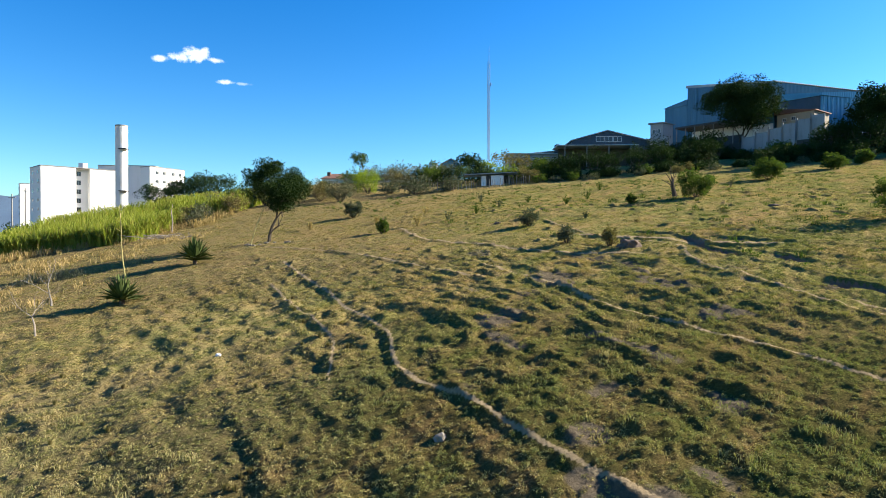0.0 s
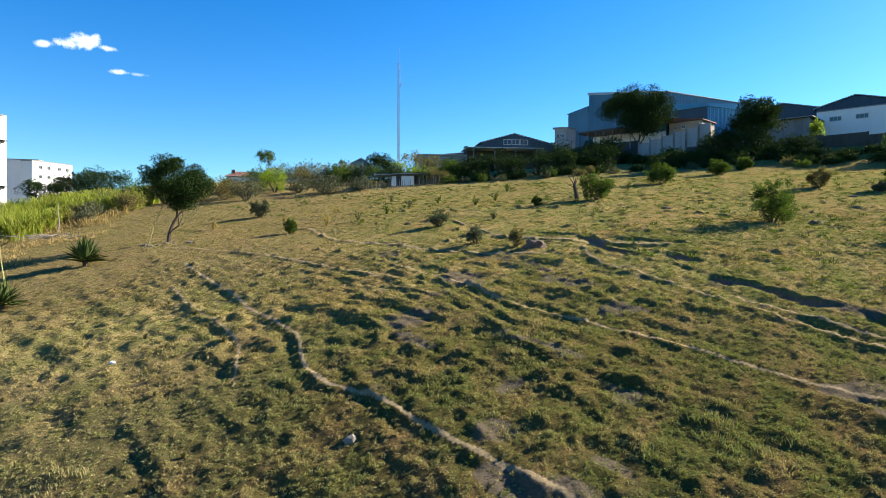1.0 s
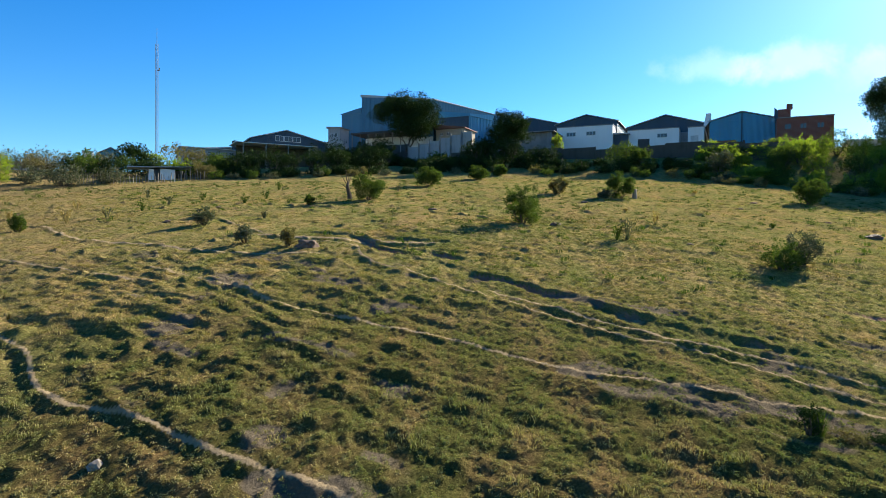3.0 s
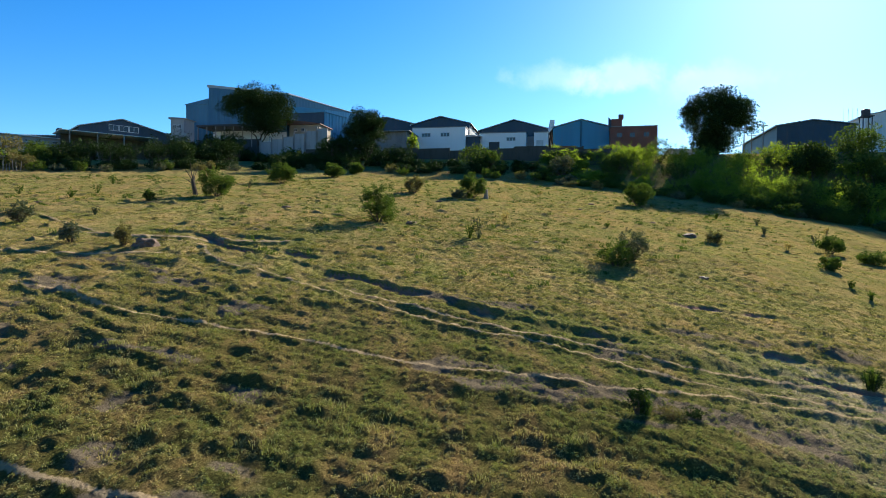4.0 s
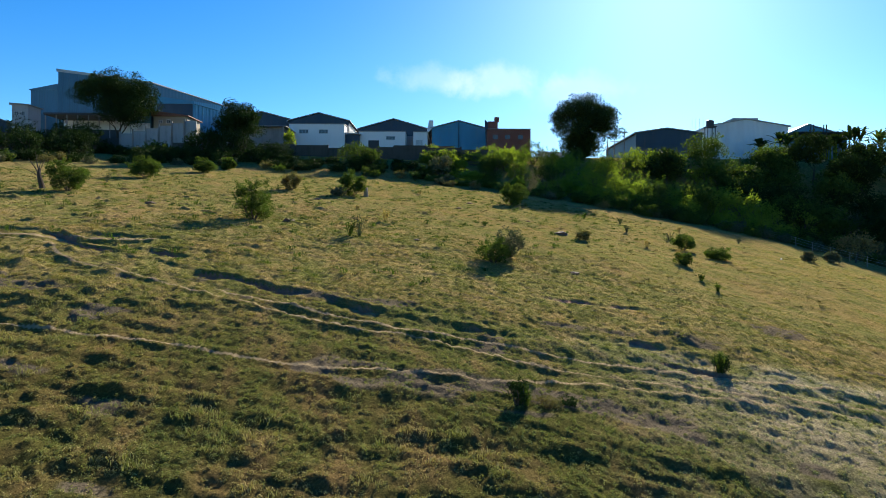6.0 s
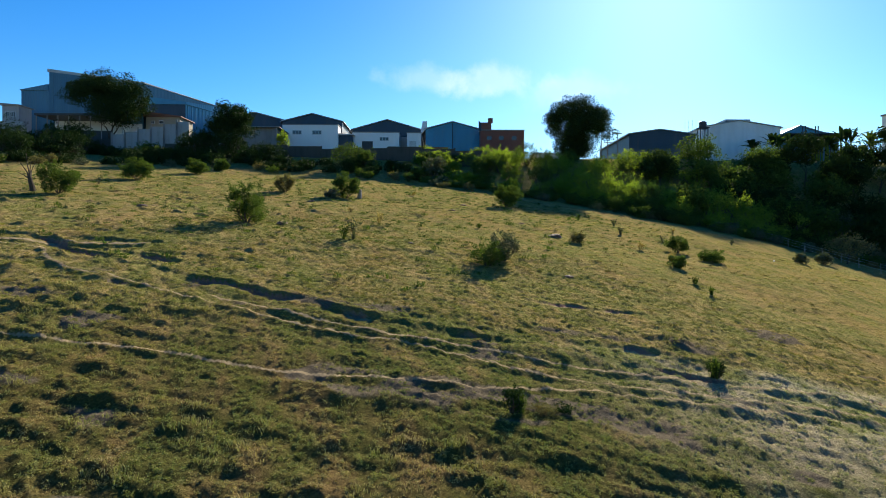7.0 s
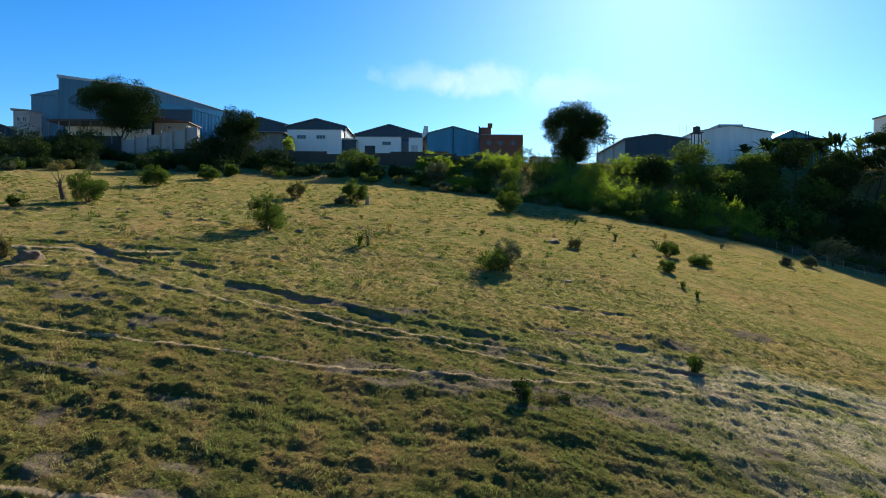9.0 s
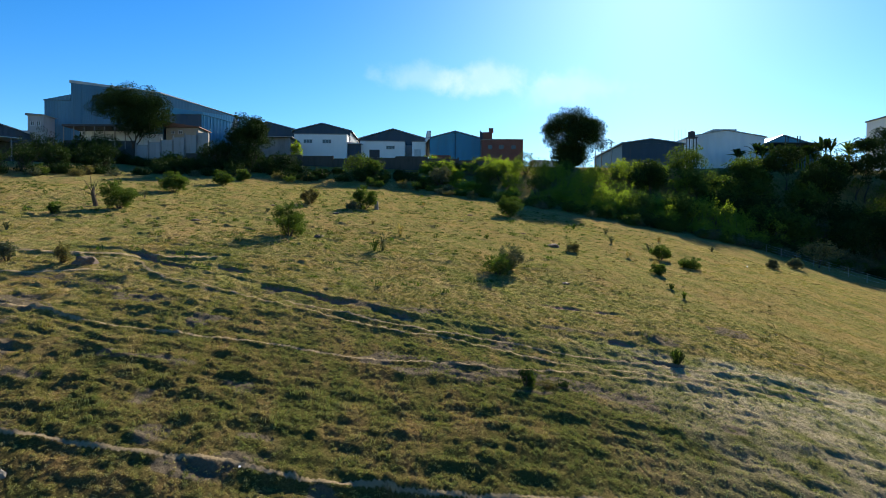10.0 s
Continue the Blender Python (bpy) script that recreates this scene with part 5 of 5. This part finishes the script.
for k in range(5):
    add_window(low, 0.8 + 2.2 * k, 2.2, 1.0, 0.5)
part("upper_roof", Geo().prism([(2, 3.4), (12, 4.4), (12, 4.55), (2, 3.55)], 3, 8.5), "roof_white", low)
for k in range(2):
    tk = thing("roof_tank", (25.6 + 1.7 * k, 141, 29.9), "dark water tank on a shed roof", "water tank", "roof tanks")
    part("tank", Geo().tube([(0, 0, -2.0), (0, 0, 0.9 - 0.3 * k), (0, 0, 1.1 - 0.3 * k)], [0.7, 0.7, 0.4], 12), "dark", tk)
bs = gable_hall("blue_shed", (-0.4, 150, 24), "small blue gabled shed", 4.4, 9, 3.4, 4.7, "sheet_blue", turn=0)
wh = box_house("stepped_house", (-3.4, 151, 23), "small white stepped house", 1.9, 4, 4.7, "white", "concrete", 0, eaves=0.1, fall=0)
part("lower_wing", Geo().box(1.92, 3.2, 0.5, 4, -3, 3.2), "cream", wh)
hs = thing("tiled_house", (-33.5, 170, 20.5), "low white house with a red tiled roof", "house")
part("wall", Geo().box(0.6, 7.4, 0.6, 7, -4, 5.4), "white", hs)
part("roof", Geo().add([(0, 0, 5.3), (8, 0, 5.3), (8, 7.6, 5.3), (0, 7.6, 5.3), (2.6, 3.8, 6.9), (5.4, 3.8, 6.9)], [(0, 1, 5, 4), (1, 2, 5), (2, 3, 4, 5), (3, 0, 4), (3, 2, 1, 0)]), "tile", hs)
part("chimney", Geo().box(1.6, 2.5, 2.2, 3.0, 5.6, 7.2), "tile", hs)
box_house("long_house", (-26, 165, 21), "long low house with a grey roof", 16, 6, 5.0, "block", "roof_grey", 0)

# the field shack and its yard
shack = thing("shack", (6.4, 105, ground_z(8, 105)), "small white shack with a lean-to roof", "shack", size=0.8)
part("white_wall", Geo().box(2.0, 4.6, 0, 0.15, -0.6, 2.1), "white", shack)
part("side_wall", Geo().box(0, 0.9, 0.2, 0.35, -0.6, 2.0), "white", shack)
part("door", Geo().box(0.92, 1.98, 0.4, 0.5, -0.6, 2.0), "dark", shack)
part("back_wall", Geo().box(0, 6.6, 3.4, 3.55, -0.6, 2.2), "dark_wall", shack)
part("roof", Geo().prism([(-3.6, 2.1), (0.2, 2.25), (7.6, 2.7), (7.6, 2.8), (-3.6, 2.22)], -0.7, 4.2), "roof_grey", shack)
for x in (5.6, 6.5, 7.3):
    part("post", Geo().box(x, x + 0.12, -0.4, -0.28, -0.6, 2.55), "wood", shack)
rng = np.random.RandomState(17)
yard = thing("yard_fence", (0, 0, 0), "crooked grey wooden stake fence by the shack", "fence")
stake = Geo().tube([(0, 0, -0.3), (0.03, 0.02, 0.6), (0, 0, 1.25)], [0.06, 0.055, 0.04], 5).mesh("stake")
stake.materials.append(M["wood"])
for k in range(42):
    x, y = -3 + 0.42 * k, 101.5 + 0.6 * math.sin(k * 0.35) + (2.2 if k > 30 else 0)
    ob = new("stake", stake)
    ob.parent = yard
    ob.matrix_basis = pose(x, y, ground_z(x, y), rng.uniform(-6, 6), rng.uniform(-6, 6), rng.uniform(0, 360)) @ Matrix.Scale(rng.uniform(0.7, 1.2), 4)
fence = thing("pasture_fence", (0, 0, 0), "weathered wooden post and wire fence down the slope", "fence")
fl = curve([(112, 20), (109, 13), (106.5, 6), (104, 1), (102, -4)], 2.1)
for x, y in fl:
    ob = new("post", stake)
    ob.parent = fence
    ob.matrix_basis = pose(x, y, ground_z(x, y), rng.uniform(-5, 5), rng.uniform(-5, 5), 0) @ Matrix.Scale(1.15, 4)
for h in (0.5, 0.95, 1.3):
    part("wire", Geo().tube([(x, y, ground_z(x, y) + h) for x, y in fl], [0.012] * len(fl), 4), "steel", fence)

# radio mast
mast = thing("radio_mast", (10.7, 150, 24), "tall slender guyed lattice radio mast", "mast")
TOP, WID = 31.5, 0.3
feet = [(WID * math.cos(a), WID * math.sin(a)) for a in (0.5, 2.6, 4.7)]
for x, y in feet:
    part("leg", Geo().tube([(x, y, -2), (x, y, 28)], [0.065, 0.055], 5), "mast", mast)
g = Geo()
for k in range(34):
    z = k * 0.82
    for i in range(3):
        a, b = feet[i], feet[(i + 1) % 3]
        g.tube([(a[0], a[1], z), (b[0], b[1], z + 0.82)], [0.016, 0.016], 4).tube([(a[0], a[1], z), (b[0], b[1], z)], [0.015, 0.015], 4)
part("lattice", g, "mast", mast)
part("spire", Geo().tube([(0, 0, 27.5), (0, 0, TOP)], [0.06, 0.03], 5), "mast", mast)
part("lamp", Geo().tube([(0, 0, 22.2), (0.5, 0, 22.3), (0.5, 0, 22.8)], [0.1, 0.1, 0.14], 6), "dark", mast)


# apartment blocks and the water tower
def apartment(at, label, turn, w, d, h, cols_front, cols_side, recess=None, size=1.0):
    """A block with a flat roof; the front faces local -y, the end faces local -x."""
    blk = thing("apartment_block", at, label, "apartment building", "apartment blocks", turn, size)
    if recess:
        a, b = recess
        part("wall", Geo().plan([(0, 0), (a, 0), (a, 2.2), (b, 2.2), (b, 0), (w, 0), (w, d), (0, d)], -6, h), "white", blk)
        for k in range(5):
            add_window(blk, a + 0.7, h - 2.3 - 2.75 * k, 1.3, 1.5, 2.2, "frame", 1)
    else:
        part("wall", Geo().box(0, w, 0, d, -6, h), "white", blk)
    part("parapet", Geo().box(-0.1, w + 0.1, -0.1, d + 0.1, h + 0.01, h + 0.22), "concrete", blk)
    for k in range(5):
        for c in cols_front:
            add_window(blk, c, h - 2.2 - 2.75 * k, 1.2, 1.1)
        for c in cols_side:
            g = Geo().box(-0.05, 0.05, c, c + 1.2, h - 2.2 - 2.75 * k, h - 1.1 - 2.75 * k)
            win = part("window", g, "frame", blk)
            part("pane", Geo().box(-0.07, -0.052, c + 0.1, c + 1.1, h - 2.1 - 2.75 * k, h - 1.2 - 2.75 * k), "glass", win)
    return blk


b1 = apartment((-118.2, 184, 14), "white five-storey apartment block with a stair recess", 46, 21.2, 12, 16.4, [], [2.2, 8.2], (9.3, 13.2))
part("roof_tank", Geo().tube([(13, 6, 16.6), (13, 6, 18.6)], [1.3, 1.3], 14), "tank", b1)
apartment((-136.3, 247.5, 15), "white five-storey apartment block in shade", 5, 17.5, 13, 18.0, [], [3, 8], None, 1.25)
apartment((-115.3, 246.3, 15), "white five-storey block with lit window front", 62, 13, 16, 17.6, [2.0, 4.6, 8.0, 10.6], [], None, 1.25)
apartment((-177, 262, 8), "white five-storey apartment block far down the hill", 38, 5.5, 6, 23.4, [], [2, 6])
apartment((-160, 205, 8), "white apartment block at the foot of the hill", 30, 7, 9, 14.5, [1, 4], [2, 6])
wt = thing("water_tower", (-78.5, 153, 13.4), "tall cylindrical concrete water tower with ladder", "water tower", size=0.85)
part("shaft", Geo().tube([(0, 0, -12), (0, 0, 6), (0, 0, 16), (0, 0, 27.2)], [1.65, 1.65, 1.65, 1.65], 28), "tank", wt)
part("cap", Geo().tube([(0, 0, 27.21), (0, 0, 27.5)], [1.75, 1.7], 28), "concrete", wt)
for dx in (-0.25, 0.25):
    part("ladder_rail", Geo().tube([(0.7 + dx, -1.75, -2), (0.7 + dx, -1.75, 27.4)], [0.05, 0.05], 4), "steel", wt)
for z in (8.5, 20.5):
    part("platform", Geo().box(0.2, 2.3, -2.4, -0.4, z, z + 0.25), "dark", wt)
for x, y, top in ((-106.7, 160, 8.5), (-111.5, 162, 7.0)):
    pl = thing("utility_pole", (x, y, 13.5), "grey concrete utility pole near apartment blocks", "utility pole", "utility poles")
    part("pole", Geo().tube([(0, 0, -2), (0, 0, top)], [0.2, 0.13], 8), "concrete", pl)
    part("crossarm", Geo().box(-0.9, 0.9, -0.08, 0.08, top - 0.9, top - 0.75), "wood", pl)


# far hills
def far_hill(x, y, rx, ry, h, seed, label):
    bm = bmesh.new()
    bmesh.ops.create_grid(bm, x_segments=60, y_segments=14, size=1)
    for v in bm.verts:
        f = max(1 - v.co.y ** 2, 0) * max(1 - abs(v.co.x) ** 3, 0)
        v.co.z = h * f * (0.75 + 0.5 * noise.fractal(Vector((v.co.x * 3 + seed, v.co.y * 2, 0)), 1.0, 2.0, 5)) - 3
        v.co.x, v.co.y = v.co.x * rx, v.co.y * ry
    me = bpy.data.meshes.new("hill")
    bm.to_mesh(me)
    bm.free()
    me.shade_smooth()
    me.materials.append(M["hill"])
    ob = new("hill", me)
    ob.location = (x, y, 13)
    ob.rotation_euler = (0, 0, radians(35))
    tagged(ob, label, "hill", "", "structure")


far_hill(-1250, 1650, 900, 350, 105, 3, "wooded hills on the horizon, coloured blue for haze")


# ---- trees and hedges round the field ----
def tree_at(x, y, h, crown, leaf, seed, label, name="tree", count=1800, size=0.3, squash=0.8, stem=0.35, trunk=0.2, group="trees round the field", clump=1.0, spread=0.7, sink=0.1, taper=0.0):
    return make_tree(name, on(x, y, sink), label, h, crown, leaf, "bark", seed, count, size, stem, trunk, squash, spread, group, "tree", 2, 3, clump, (0, 0), taper)


def street_tree(s, d, h, crown, *rest, **kw):
    x, y, _ = site(s, d, 0)
    return tree_at(x, y, h * STREET_SIZE, crown * STREET_SIZE, *rest, **kw)


street_tree(-59.4, 112, 14.8, 7.4, "leaf_dark", 71, "broad dark umbrella-shaped tree below the hall", count=30000, size=0.32, squash=0.58, stem=0.3, trunk=0.45, clump=1.12)
street_tree(-35.8, 108.5, 9.8, 4.4, "leaf_dark", 72, "dense dark round tree below the warehouses", count=18000, size=0.3, squash=1.0, stem=0.12, clump=1.3)
street_tree(25.6, 119, 12.2, 7.2, "leaf_dark", 95, "large dense round-crowned tree on the ridge", count=46000, size=0.32, squash=0.82, stem=0.14, trunk=0.6, clump=1.5, taper=0.16)
tree_at(-19, 140, 8.2, 2.4, "leaf_mid", 74, "slender open tree against the sky", count=1300, size=0.3, squash=0.75, stem=0.45, clump=0.8)
tree_at(5.0, 122, 5.6, 3.0, "leaf_dark", 75, "dark conical tree behind the shack", count=3200, squash=0.95)
tree_at(11.4, 121, 5.8, 3.0, "leaf_dry", 76, "sparse yellowish tree behind the shack", count=700, clump=0.8)
tree_at(8.2, 124, 4.0, 2.6, "leaf_bright", 77, "yellow-green tree behind the shack", count=1200)
tree_at(14.5, 118, 4.6, 2.6, "leaf_dry", 78, "olive tree near the sheds", count=900)
tree_at(18.5, 116, 4.0, 2.4, "leaf_mid", 79, "green tree near the sheds", count=900)
tree_at(-47.5, 106, 6.9, 4.2, "leaf_dark", 80, "dark tree above the cane field", count=6500, size=0.24, stem=0.15, squash=0.65)
tree_at(-43.5, 107.5, 6.6, 3.8, "leaf_dark", 82, "dark tree above the cane field", count=5500, size=0.24, stem=0.15, squash=0.65)
tree_at(-39.4, 106, 6.6, 4.8, "leaf_dark", 81, "dark tree above the cane field", count=7000, size=0.24, stem=0.15, squash=0.6)
tree_at(107.5, 7.5, 4.3, 3.4, "leaf_dry", 83, "flat-topped yellow-green tree beside a fence", count=1500, squash=0.5, stem=0.4, trunk=0.14)
for k in range(9):
    rngk = np.random.RandomState(400 + k)
    x, y = -116 + k * 3.4, 165 + rngk.uniform(-8, 8)
    tree_at(x, y, rngk.uniform(3.5, 6.5), rngk.uniform(2.0, 3.2), "leaf_dark", 410 + k, "dark tree among the apartment blocks", count=700, size=0.45)

# leafless and greyish scrub behind the shack
for k in range(12):
    rngk = np.random.RandomState(300 + k)
    x, y = -15 + 1.5 * k, 127 + rngk.uniform(-3, 3)
    make_bush("scrub", on(x, y, 0.1), "tall pale half-leafless scrub", rngk.uniform(3.0, 4.6), rngk.uniform(2.6, 4.4), "leaf_grey" if k % 3 else "leaf_dry", 310 + k, 420, 0.26, "scrub behind the shack", 7, "bush", 0.2)
for k, (x, y, w, h, leaf) in enumerate([(-4.4, 99.5, 7.0, 3.0, "leaf_grey"), (1.4, 101.5, 5.0, 2.3, "leaf_grey"), (-8.7, 102.5, 3.8, 2.4, "leaf_grey"), (-15.6, 95.5, 5.0, 3.6, "leaf_grey"), (-12.7, 105.5, 5.4, 4.0, "leaf_bright"),
                                      (-19.5, 99, 5.5, 3.4, "leaf_dry"), (-24, 100, 6.0, 3.8, "leaf_dry"), (-28, 99, 5.0, 4.0, "leaf_grey"), (-32, 98, 4.5, 3.8, "leaf_mid"), (-30.5, 92, 4.0, 2.8, "leaf_dry"),
                                      (-34, 88, 3.6, 2.6, "leaf_grey"), (-36, 84, 3.4, 2.4, "leaf_dry"), (-16, 112, 5.5, 4.0, "leaf_mid"), (-8, 112, 5.5, 3.8, "leaf_dry"), (-2, 113, 5.5, 4.2, "leaf_mid"),
                                      (-25, 108, 6, 4.2, "leaf_mid"), (14, 106, 4.4, 2.6, "leaf_dry"), (17, 110, 5.0, 3.4, "leaf_mid"), (11.5, 111, 4.0, 3.0, "leaf_bright")]):
    make_bush("scrub", on(x, y, 0.1), "dense scrub bush at the head of the field", w, h, leaf, 330 + k, int(170 * w * h / 2 + 500), 0.22, "scrub at the head of the field", 8, "bush", 0.1)

# dark bank below the street: shrubs in uneven rows
edge = curve([(16, 104), (24, 101), (34, 100.5), (47, 103), (56, 101), (66, 93), (76, 83), (83, 73), (88, 63), (91.5, 54), (93, 44), (94.5, 34.5), (100, 26.5), (106, 18.5), (115, 10.5), (122, 2), (129, -8), (136, -20)], 2.6)
rng = np.random.RandomState(33)
for k, (x, y) in enumerate(edge):
    dirx, diry = (0.3, 0.95) if x < 45 else (0.8, 0.6) if x < 92 else (0.97, 0.25)
    for row in range(6):
        off = 0.8 + 3.6 * row + rng.uniform(-1.2, 1.2)
        px, py = x + dirx * off + rng.uniform(-1.3, 1.3), y + diry * off + rng.uniform(-1.3, 1.3)
        pick, shape = rng.randint(4), rng.rand(3)
        if row == 0:
            if shape[0] < 0.75:
                make_bush("hedge_bush", on(px, py, 0.1), "ragged grey-green bush along the field edge", 2.0 + 1.4 * shape[1], 0.9 + 1.0 * shape[2], ("leaf_grey", "leaf_mid", "leaf_grey", "leaf_dry")[pick], 500 + k, 700, 0.2, "bushes along the field edge", 6, "bush", 0.08)
        elif x > 84.5:
            # sunlit tops of the back rows are put into brighter leaf colours
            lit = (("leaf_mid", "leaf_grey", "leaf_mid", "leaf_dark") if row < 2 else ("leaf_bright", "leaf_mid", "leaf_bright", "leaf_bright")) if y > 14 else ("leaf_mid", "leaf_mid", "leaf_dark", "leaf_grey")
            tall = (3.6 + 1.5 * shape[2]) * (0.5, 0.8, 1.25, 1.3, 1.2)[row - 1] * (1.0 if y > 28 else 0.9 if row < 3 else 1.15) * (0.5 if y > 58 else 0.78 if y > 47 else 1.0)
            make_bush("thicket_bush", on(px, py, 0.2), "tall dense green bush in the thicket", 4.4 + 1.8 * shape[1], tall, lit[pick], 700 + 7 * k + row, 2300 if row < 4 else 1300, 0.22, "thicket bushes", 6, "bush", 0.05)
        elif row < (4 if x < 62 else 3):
            # the bank's shade is put into the leaf colour
            make_bush("bank_bush", on(px, py, 0.2), "green bush on the bank, its shade put into near-black leaves", 3.0 + 1.8 * shape[1], (3.2 + 1.7 * shape[2]) * (0.62 if 46 < x < 60 else 1.0) if x < 62 and row > 1 else 1.3 + 1.3 * shape[2] * shape[1], "leaf_dark", 1900 + 7 * k + row, 1100, 0.26, "bushes on the bank", 6, "bush", 0.05)

# wood on the steep bank at the lower end
for k in range(60):
    rngk = np.random.RandomState(1200 + k)
    s, d = rngk.uniform(34, 104), rngk.uniform(90, 112)
    x, y, _ = site(s, d, 0)
    if x < 107 - 0.1 * y:
        continue
    tree_at(x, y, rngk.uniform(6.5, 9.5) * (0.95 if s < 62 else 1.3 if s < 78 else 1.7), rngk.uniform(3.4, 5.0), ("leaf_dark", "leaf_mid", "leaf_mid", "leaf_dark")[k % 4], 1300 + k, "dark dense tree in the wood on the bank", count=3400, size=0.38, group="trees of the wood", stem=0.25)


def banana(at, h, seed):
    """A banana plant: short stem, long split leaves."""
    rng = np.random.RandomState(seed)
    pl = thing("banana_plant", at, "banana plant with long ragged leaves", "banana plant", "banana plants")
    part("stem", Geo().tube([(0, 0, -0.5), (0, 0, h * 0.5)], [0.2, 0.13], 7), "leaf_bright", pl)
    g = Geo()
    for i in range(13):
        a, el = 6.283 * i / 13 + rng.rand() * 0.5, rng.uniform(0.6, 1.5)
        d, s = Vector((math.cos(a), math.sin(a), 0)), Vector((-math.sin(a), math.cos(a), 0))
        ln = h * 0.62
        p = [Vector((0, 0, h * 0.45)) + d * ln * t * math.cos(el) + Vector((0, 0, 1)) * (ln * math.sin(el) * t - ln * 0.45 * t * t) for t in (0, 0.3, 0.6, 0.85, 1.0)]
        w = [0.05, 0.3, 0.32, 0.2, 0.02]
        for j in range(4):
            g.add([p[j] - s * w[j], p[j] + Vector((0, 0, -0.06)), p[j + 1] + Vector((0, 0, -0.06)), p[j + 1] - s * w[j + 1], p[j] + s * w[j], p[j + 1] + s * w[j + 1]], [(0, 1, 2, 3), (1, 4, 5, 2)])
    part("leaf_crown", g, "leaf_dark" if seed % 3 else "leaf_mid", pl)


for k in range(24):
    rngk = np.random.RandomState(1500 + k)
    lo, hi, tall = ((61, 67, 7.4), (72, 76, 6.4), (78, 89, 9.6))[(k % 4 + 1) // 2 if k % 4 < 3 else 2]
    x, y, _ = site(rngk.uniform(lo, hi), rngk.uniform(121, 125), 0)
    banana(on(x, y, 0.1), tall * rngk.uniform(0.8, 1.15), 1510 + k)
street_tree(91, 121, 9.5, 4.2, "leaf_dark", 96, "tall dark tree at the end of the wood", count=6500, size=0.36, squash=0.85, stem=0.2)

# dark shrubs behind the shack and along the sheds
for k in range(16):
    rngk = np.random.RandomState(2700 + k)
    make_bush("scrub", on(-6 + 1.9 * k, 111.5 + rngk.uniform(-1.5, 2.5), 0.1), "dark green scrub behind the shack", rngk.uniform(3.2, 4.6), rngk.uniform(2.0, 3.4), ("leaf_dark", "leaf_dark", "leaf_mid")[k % 3], 2720 + k, 1100, 0.24, "scrub behind the shack", 7, "bush", 0.05)

# tall bushes along the terrace rim by the round tree
for k in range(14):
    rngk = np.random.RandomState(2800 + k)
    x, y, _ = site(10 + 2.5 * k, rngk.uniform(106, 112), 0)
    # bright leaf colour stands for sun on the rim bushes
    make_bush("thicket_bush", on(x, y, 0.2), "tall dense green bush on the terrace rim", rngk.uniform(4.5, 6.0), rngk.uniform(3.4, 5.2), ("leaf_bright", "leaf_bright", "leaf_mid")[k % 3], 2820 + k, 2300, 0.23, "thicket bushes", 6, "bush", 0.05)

# brighter bushes and creepers against the dark bank
for k, (s, d, w, h, leaf) in enumerate([(-15.5, 103.5, 6.0, 4.6, "leaf_mid"), (-12.5, 104, 4.0, 3.6, "leaf_mid"), (-65, 106.5, 6.5, 5.6, "leaf_mid"), (-70, 106, 5.5, 5.0, "leaf_dark"), (-48, 104, 5.5, 3.0, "leaf_mid"),
                                      (-42, 106, 6.0, 5.0, "leaf_dark"), (-40, 106, 5.0, 5.2, "leaf_dark"), (-28.5, 113, 2.2, 5.0, "leaf_bright"), (-31, 104, 4.0, 2.6, "leaf_dark"), (-75, 107, 6.0, 4.8, "leaf_dark"),
                                      (-81, 107, 6.0, 4.5, "leaf_dark"), (-58, 105.5, 4.0, 2.6, "leaf_dark"), (-1, 101.5, 4.4, 4.0, "leaf_grey")]):
    x, y, _ = site(s, d, 0)
    make_bush("bank_bush", on(x, y, 0.2), "leafy green bush against the dark bank", w, h, leaf, 2600 + k, int(900 + 60 * w * h), 0.28, "bushes on the bank", 7, "bush", 0.05)

# growth along the foot of the retaining wall; near-black leaves carry its shade
for k in range(34):
    rngk = np.random.RandomState(3100 + k)
    s = -88 + 1.8 * k + rngk.uniform(-1.0, 1.0)
    x, y, _ = site(s, rngk.uniform(101.5, 106.5), 0)
    tall = rngk.uniform(1.6, 2.4) if -58 < s < -42 else rngk.uniform(4.2, 6.0) if -42 < s < -34 else rngk.uniform(2.2, 3.6) if s > -57 else rngk.uniform(5.0, 7.4)
    make_bush("bank_bush", on(x, y, 0.2), "green bush on the bank, its shade put into near-black leaves", rngk.uniform(3.6, 5.2), tall, "leaf_dark", 3150 + k, 1300, 0.28, "bushes on the bank", 7, "bush", 0.04)
